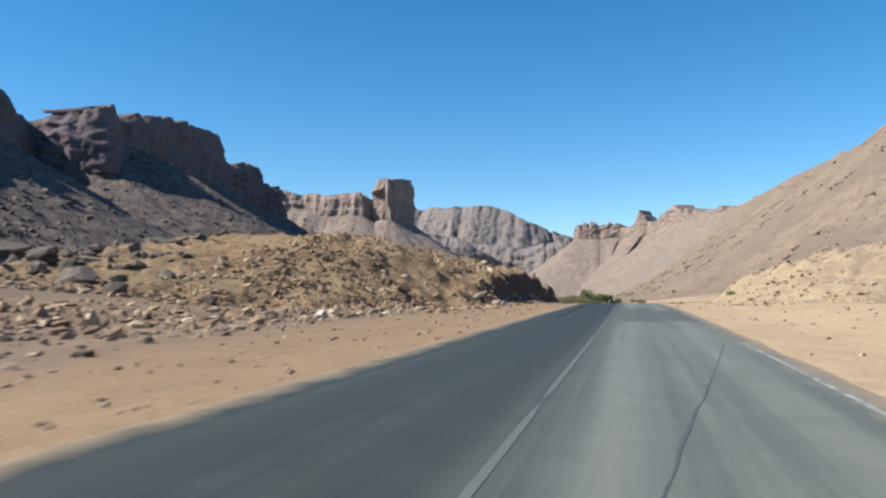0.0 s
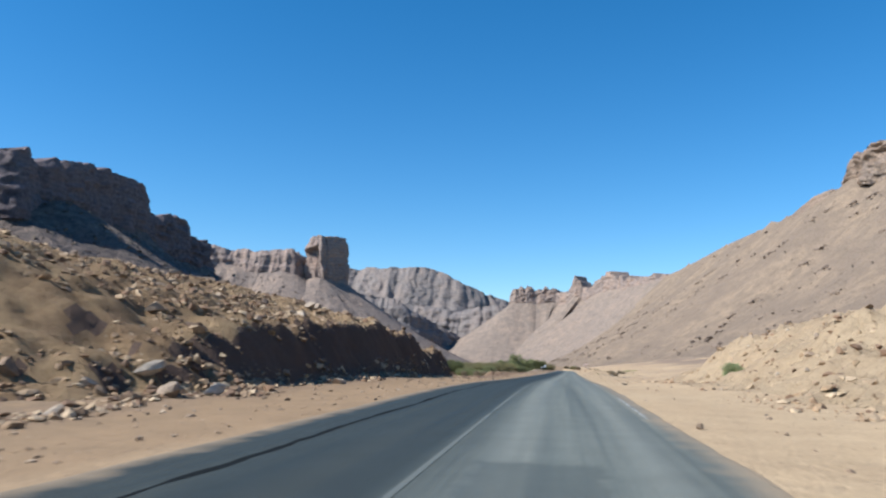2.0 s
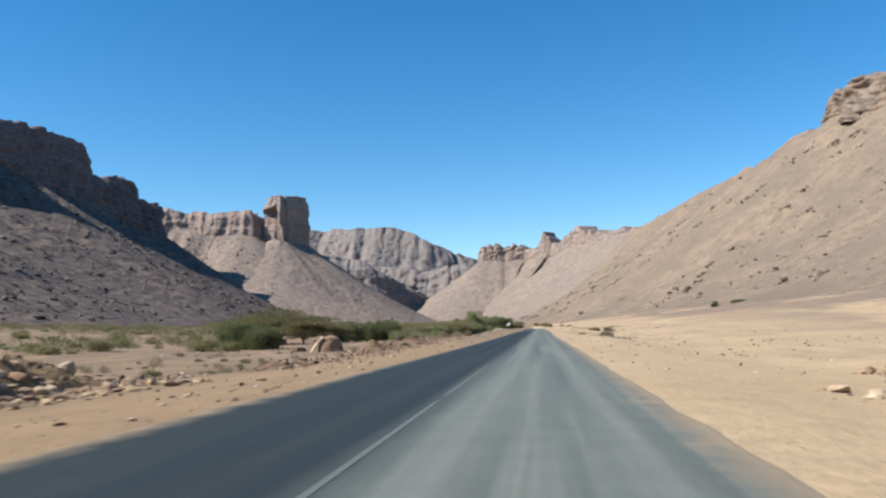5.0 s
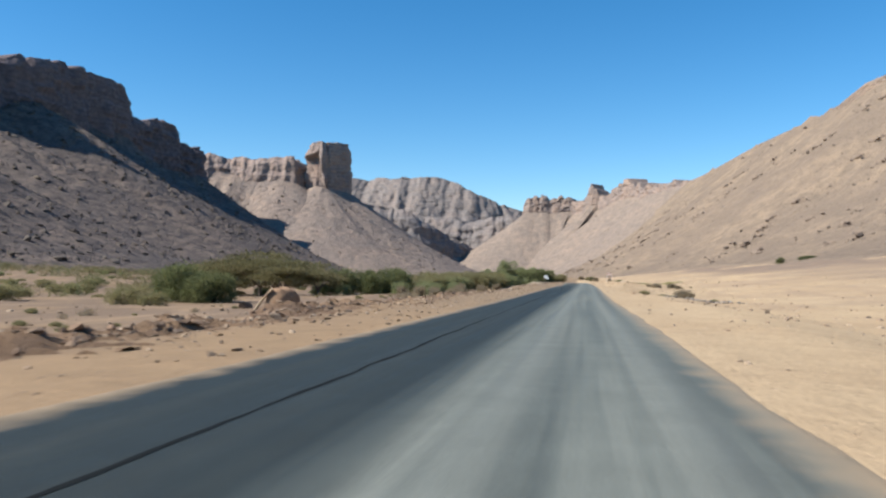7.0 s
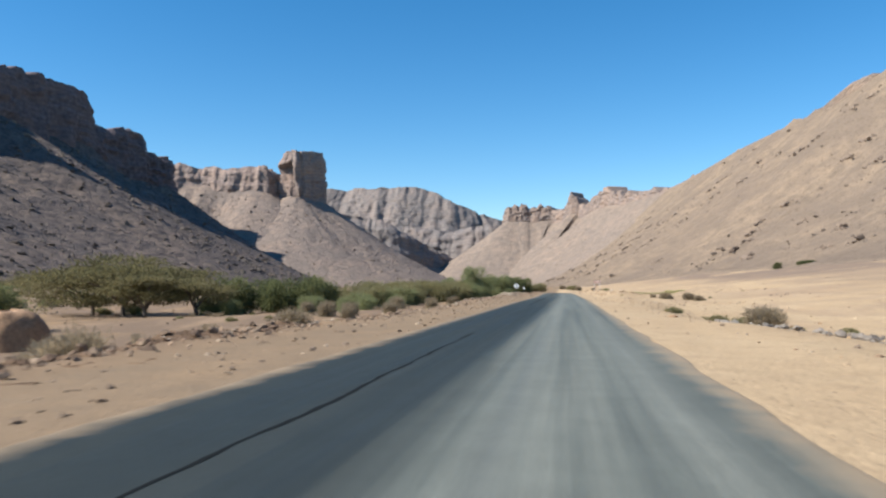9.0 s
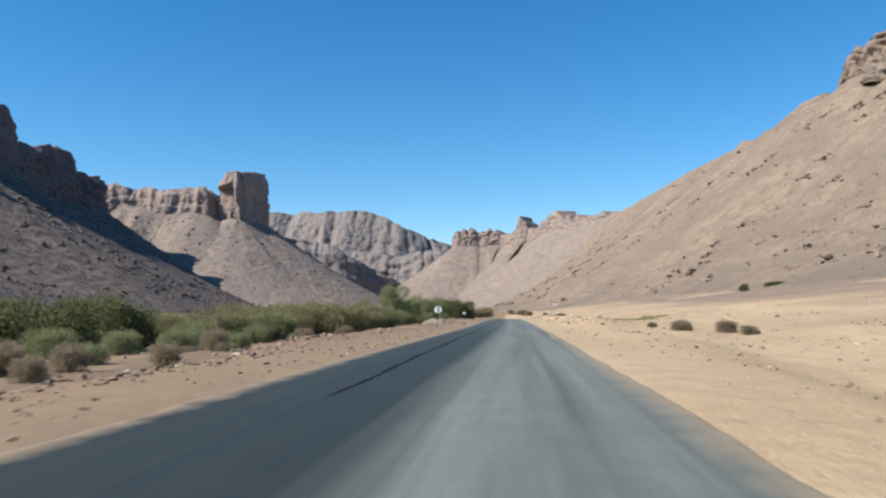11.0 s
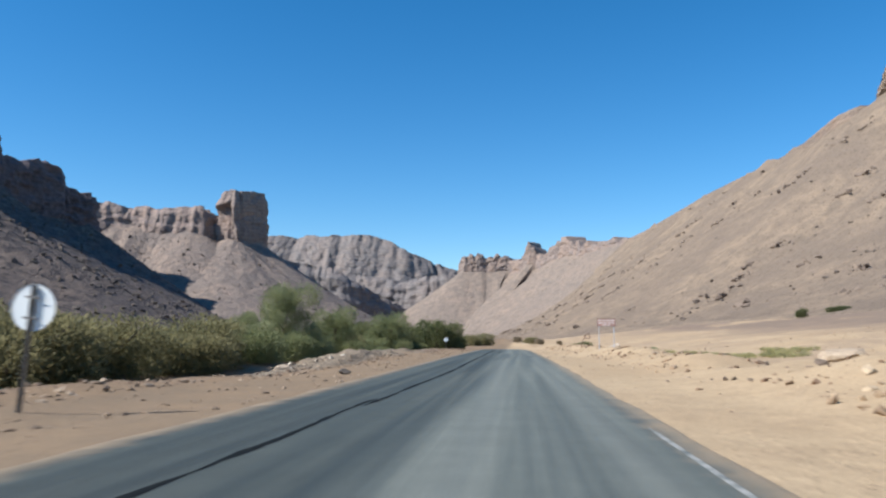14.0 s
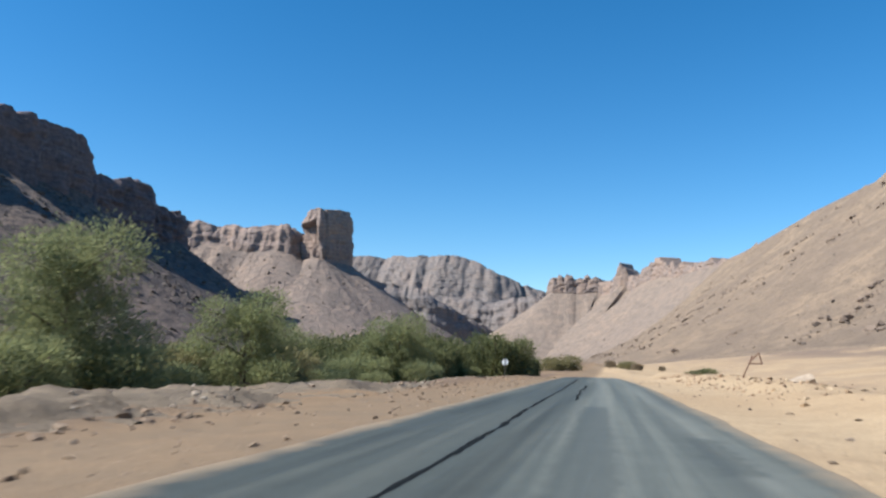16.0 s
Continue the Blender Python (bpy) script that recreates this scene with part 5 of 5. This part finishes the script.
def dome_hut(x, y, turn):
    """A low hut of mats over bent poles, open on one side, with leaning poles before the opening."""
    root = thing("mat_hut", "low domed hut of brown mats with leaning poles", "hut", (x, y, level(x, y) - 0.1), turn=turn)
    root.matrix_basis = root.matrix_basis @ Matrix.Diagonal((1.1, 1.1, 1.3, 1))
    th, ph = np.meshgrid(np.linspace(-2.3, 2.3, 34), np.linspace(0.0, 1.57, 16))
    cx, sx = np.cos(th), np.sin(th)
    k = 1 + 0.05 * fbm(cx * 2 + 4, sx * 2, ph * 2, octaves=3)
    shell = []
    for thick in (1.0, 0.95):
        r = k * thick
        shell.append(np.stack([2.3 * r * np.cos(ph) ** 0.55 * cx, 1.8 * r * np.cos(ph) ** 0.55 * sx, 2.1 * r * np.sin(ph) ** 0.85], -1))
    both = np.concatenate([shell[0], shell[1][::-1]])
    child("mat_cover", grid_mesh("mat_cover", both, MATTING), root, "brown reed mats over the hut")
    for i in range(6):
        oy = -1.5 + 0.6 * i
        v, f = tube([(-2.75 + 0.1 * (i % 2), oy * 1.1, 0.0), (-1.9, oy * 0.95, 1.05), (-0.9, oy * 0.7, 1.85 + 0.1 * (i % 3))], [0.1, 0.09, 0.07])
        child("pole", soup_mesh("pole", v, f, POLE), root, "bleached leaning wooden pole")
    for i, (a, b) in enumerate(((-1.6, -0.75), (0.1, 0.7))):
        g = np.array([[(-2.6 + 1.75 * u, a + (b - a) * w * (1 - 0.25 * u), 0.1 + 1.8 * u + 0.06) for w in np.linspace(0, 1, 5)] for u in np.linspace(0, 1, 9)])
        g = np.concatenate([g, (g + [0.05, 0, -0.05])[::-1]])
        child("mat_panel", grid_mesh("mat_panel", g, MATTING), root, "mat panel hung between the poles")
    v, f = tube([(-1.0, -1.5, 1.75), (-0.95, 0, 2.02), (-1.0, 1.5, 1.75)], [0.06, 0.06, 0.06])
    child("ridge_pole", soup_mesh("ridge_pole", v, f, POLE), root, "bleached ridge pole")
    return root


dome_hut(-36.2, 247.6, 20)


# ---- signs ----
GALV = plain_material("weathered_steel", (0.16, 0.15, 0.14), 0.55, 0.6)
SIGN_BACK = plain_material("pale_sign_back", (0.72, 0.75, 0.75), 0.45, 0.1, 0.12)
RED_PAINT = plain_material("faded_red_paint", (0.31, 0.19, 0.165), 0.7, 0.0, 0.45)
PALE_PAINT = plain_material("sun_bleached_lettering", (0.52, 0.45, 0.42), 0.75, 0.0, 0.4)
PALE_POST = plain_material("pale_blue_post_paint", (0.36, 0.37, 0.4), 0.7, 0.0, 0.5)
RUST = plain_material("rusty_steel", (0.16, 0.085, 0.06), 0.8, 0.3)


def box(bm, x0, x1, y0, y1, z0, z1, edge=0.0):
    m = Matrix.Translation(((x0 + x1) / 2, (y0 + y1) / 2, (z0 + z1) / 2)) @ Matrix.Diagonal((x1 - x0, y1 - y0, z1 - z0, 1))
    g = bmesh.ops.create_cube(bm, size=1, matrix=m)
    if edge:
        es = list({e for v in g["verts"] for e in v.link_edges})
        bmesh.ops.bevel(bm, geom=es, offset=edge, segments=2, affect="EDGES", profile=0.5)


def round_sign(x, y, high, size, tilt, label):
    """A disc seen from behind on a channel post."""
    root = thing("road_sign", label, "road sign", (x, y, level(x, y)))
    root.matrix_basis = pose(x, y, level(x, y), 0, tilt, 0)
    bm = bmesh.new()
    box(bm, -0.04, 0.04, -0.012, 0.0, -0.3, high, 0.003)
    box(bm, -0.04, -0.03, -0.05, -0.012, -0.3, high, 0.002)
    box(bm, 0.03, 0.04, -0.05, -0.012, -0.3, high, 0.002)
    part("post", bm, GALV, root, "dark grey steel channel post")
    bm = bmesh.new()
    bmesh.ops.create_cone(bm, cap_ends=True, segments=40, radius1=size / 2, radius2=size / 2, depth=0.006,
                          matrix=pose(0, 0.02, high - size / 2 + 0.02, 90))
    disc = part("disc", bm, SIGN_BACK, root, "white painted sign back")
    bm = bmesh.new()
    z0 = high - size / 2 + 0.02
    ring = []
    for k in range(40):
        a = 6.28318 * k / 40
        ring.append([bm.verts.new((math.cos(a) * r, 0.02 + d, z0 + math.sin(a) * r)) for r, d in ((size / 2 - 0.012, -0.004), (size / 2, -0.016), (size / 2 + 0.004, 0.004))])
    for k in range(40):
        for j in range(2):
            bm.faces.new((ring[k][j], ring[(k + 1) % 40][j], ring[(k + 1) % 40][j + 1], ring[k][j + 1]))
    part("rim", bm, SIGN_BACK, disc)
    for dz in (-0.18, 0.18):
        bm = bmesh.new()
        box(bm, -0.13, 0.13, -0.056, -0.05, z0 + dz - 0.018, z0 + dz + 0.018, 0.003)
        part("clamp", bm, GALV, root)
    return root


round_sign(-8.65, 337.1, 2.2, 0.82, 4.0, "round road sign seen from behind on a leaning steel post")
round_sign(-14.3, 475, 2.2, 0.8, 0.0, "round road sign seen from behind beside a dark bush")

board = thing("sign_board", "faded red board with pale lettering on two posts", "sign", (7.1, 393.6, level(7.1, 393.6)), turn=-4)
for dx in (-0.62, 0.62):
    bm = bmesh.new()
    box(bm, dx - 0.035, dx + 0.035, -0.035, 0.035, -0.3, 2.45, 0.006)
    part("post", bm, PALE_POST, board, "pale blue-grey square post")
bm = bmesh.new()
box(bm, -0.78, 0.78, -0.085, -0.055, 1.82, 2.46, 0.006)
panel = part("panel", bm, RED_PAINT, board, "faded red panel with bleached spots")
for z, runs in ((2.3, ((-0.7, -0.42), (-0.36, -0.06), (0.0, 0.34), (0.4, 0.7))), (2.1, ((-0.66, -0.3), (-0.24, 0.08), (0.14, 0.4), (0.46, 0.68))), (1.91, ((-0.3, -0.02), (0.06, 0.3)))):
    for a, b in runs:
        bm = bmesh.new()
        box(bm, a, b, -0.091, -0.0852, z - 0.055, z + 0.055)
        part("letter_bar", bm, PALE_PAINT, panel, "bleached white bar of lettering")

for z0, z1, x0, x1 in ((2.43, 2.46, -0.78, 0.78), (1.82, 1.85, -0.78, 0.78), (1.85, 2.43, -0.78, -0.75), (1.85, 2.43, 0.75, 0.78)):
    bm = bmesh.new()
    box(bm, x0, x1, -0.092, -0.0852, z0, z1)
    part("border", bm, RUST, panel, "rusty border of the panel")

broken = thing("broken_sign", "rusty bent sign frame leaning over the verge", "road sign", (7.6, 431.4, level(7.6, 431.4)))
broken.matrix_basis = pose(7.6, 431.4, level(7.6, 431.4), 0, 24, 0)
bm = bmesh.new()
box(bm, -0.04, 0.04, -0.04, 0.04, -0.3, 1.6, 0.005)
part("post", bm, RUST, broken, "rusty leaning post")
for i, (a, b) in enumerate((((-0.05, 1.0), (0.75, 1.35)), ((0.75, 1.35), (0.28, 1.95)), ((0.28, 1.95), (-0.05, 1.0)))):
    v, f = tube([(a[0], -0.05, a[1]), (b[0], -0.05, b[1])], [0.045, 0.045])
    child("frame_bar", soup_mesh("frame_bar", v, f, RUST), broken)


# ---- marks on the road ----
def paint_material(name, color, amount, scale):
    """Worn paint: broken into flakes that let the asphalt show."""
    m, n, l, b = shader(name)
    p = place_of(n)
    f = noise_node(n, l, p, scale, 6, 0.7)
    l.new(blend(n, l, ramp(n, l, f, [(amount - 0.08, (1, 1, 1)), (amount + 0.08, (0, 0, 0))]), (0.105, 0.118, 0.112), color), b.inputs["Base Color"])
    b.inputs["Roughness"].default_value = 0.8
    b.inputs["Specular IOR Level"].default_value = 0.15
    return m


WHITE_LINE = paint_material("worn_white_paint", (0.31, 0.31, 0.29), 0.52, 3.0)
FAINT_LINE = paint_material("faint_white_paint", (0.108, 0.12, 0.112), 0.47, 1.6)
TAR = plain_material("tar_seal", (0.011, 0.013, 0.014), 0.9, 0.0, 0.15, 3.0)
TAR.node_tree.nodes["Principled BSDF"].inputs["Specular IOR Level"].default_value = 0.03
CRACK = plain_material("hairline_crack", (0.06, 0.068, 0.068), 0.9, 0.0, 0.3, 3.0)


def crown_z(o):
    return 0.045 - 0.045 * np.minimum(np.abs(o) / HALF, 1) ** 2 * 1.0


def mark(name, label, y0, y1, off, width, mat, wander=0.0, lift=0.004, ends=True, seed=0.0, slant=0.0):
    """A painted or poured band on the asphalt, following the road."""
    ys = np.arange(y0, y1 + 0.01, 0.25 if wander else 0.5)
    o = off + slant * (ys - (y0 + y1) / 2) + wander * fbm(ys / 6.0, 0 * ys + seed, octaves=6, gain=0.68)
    w = width / 2 * (1 + ((0.45 * vn(ys / 1.3, 0 * ys + seed + 3) + 0.4 * vn(ys / 0.4, 0 * ys + seed + 8)) if wander else 0))
    if ends:
        w = w * np.minimum(1, np.minimum(ys - y0, y1 - ys) / 1.0 * 0.8 + 0.25)
    rows = []
    for e in (-1, -0.3, 0.3, 1):
        x = road_x(ys) + o + e * w
        seg = np.interp(np.clip(o + e * w, -HALF, HALF), [-HALF, -1.8, 0, 1.8, HALF], [0.0, 0.03, 0.045, 0.03, 0.0])
        rows.append(np.stack([x, ys, road_z(ys) + seg + lift], -1))
    return tagged(new(name, grid_mesh(name, np.stack(rows, 1), mat)), label, "road marking", kind="structure")


mark("tar_seam", "dark tar seam along the lane", 34, 110, -2.3, 0.12, TAR, 0.07, seed=1.0)
mark("tar_seam", "dark tar seam along the lane", 150, 225, -1.5, 0.06, TAR, 0.06, seed=2.0)
mark("tar_seam", "dark tar seam along the lane", 262, 341, -1.62, 0.1, TAR, 0.06, seed=3.0)
mark("tar_seam", "dark tar seam slanting across the lane", 339, 357, -1.32, 0.1, TAR, 0.03, seed=7.0, slant=0.02)
mark("tar_seam", "thick dark tar seam along the lane", 355, 452, -1.14, 0.1, TAR, 0.045, seed=4.0)
mark("tar_seam", "dark crack slanting across the lane", 4, 19, 1.9, 0.03, CRACK, 0.03, slant=0.13, seed=5.0)
mark("tar_seam", "dark tar strip near the road's middle", 402, 424, -0.1, 0.1, TAR, 0.06, seed=6.0)
for i, y in enumerate(np.arange(-4.0, 130.0, 13.0)):
    mark("centre_line", "faint worn line down the road's middle", float(y), float(y) + 12.6, -0.05, 0.08, FAINT_LINE, seed=float(i))
for y0, y1 in ((8, 19), (60, 69), (84, 92), (288, 298), (321, 325), (330, 336)):
    mark("edge_line", "worn white edge line", y0, y1, 3.32, 0.08, WHITE_LINE)
for x, y in ((5.2 - 1.7, 92.5),):
    boulder(x, y, 0.4, "dark flat stone on the road shoulder", DARK_ROCKS, 2, 0.4)
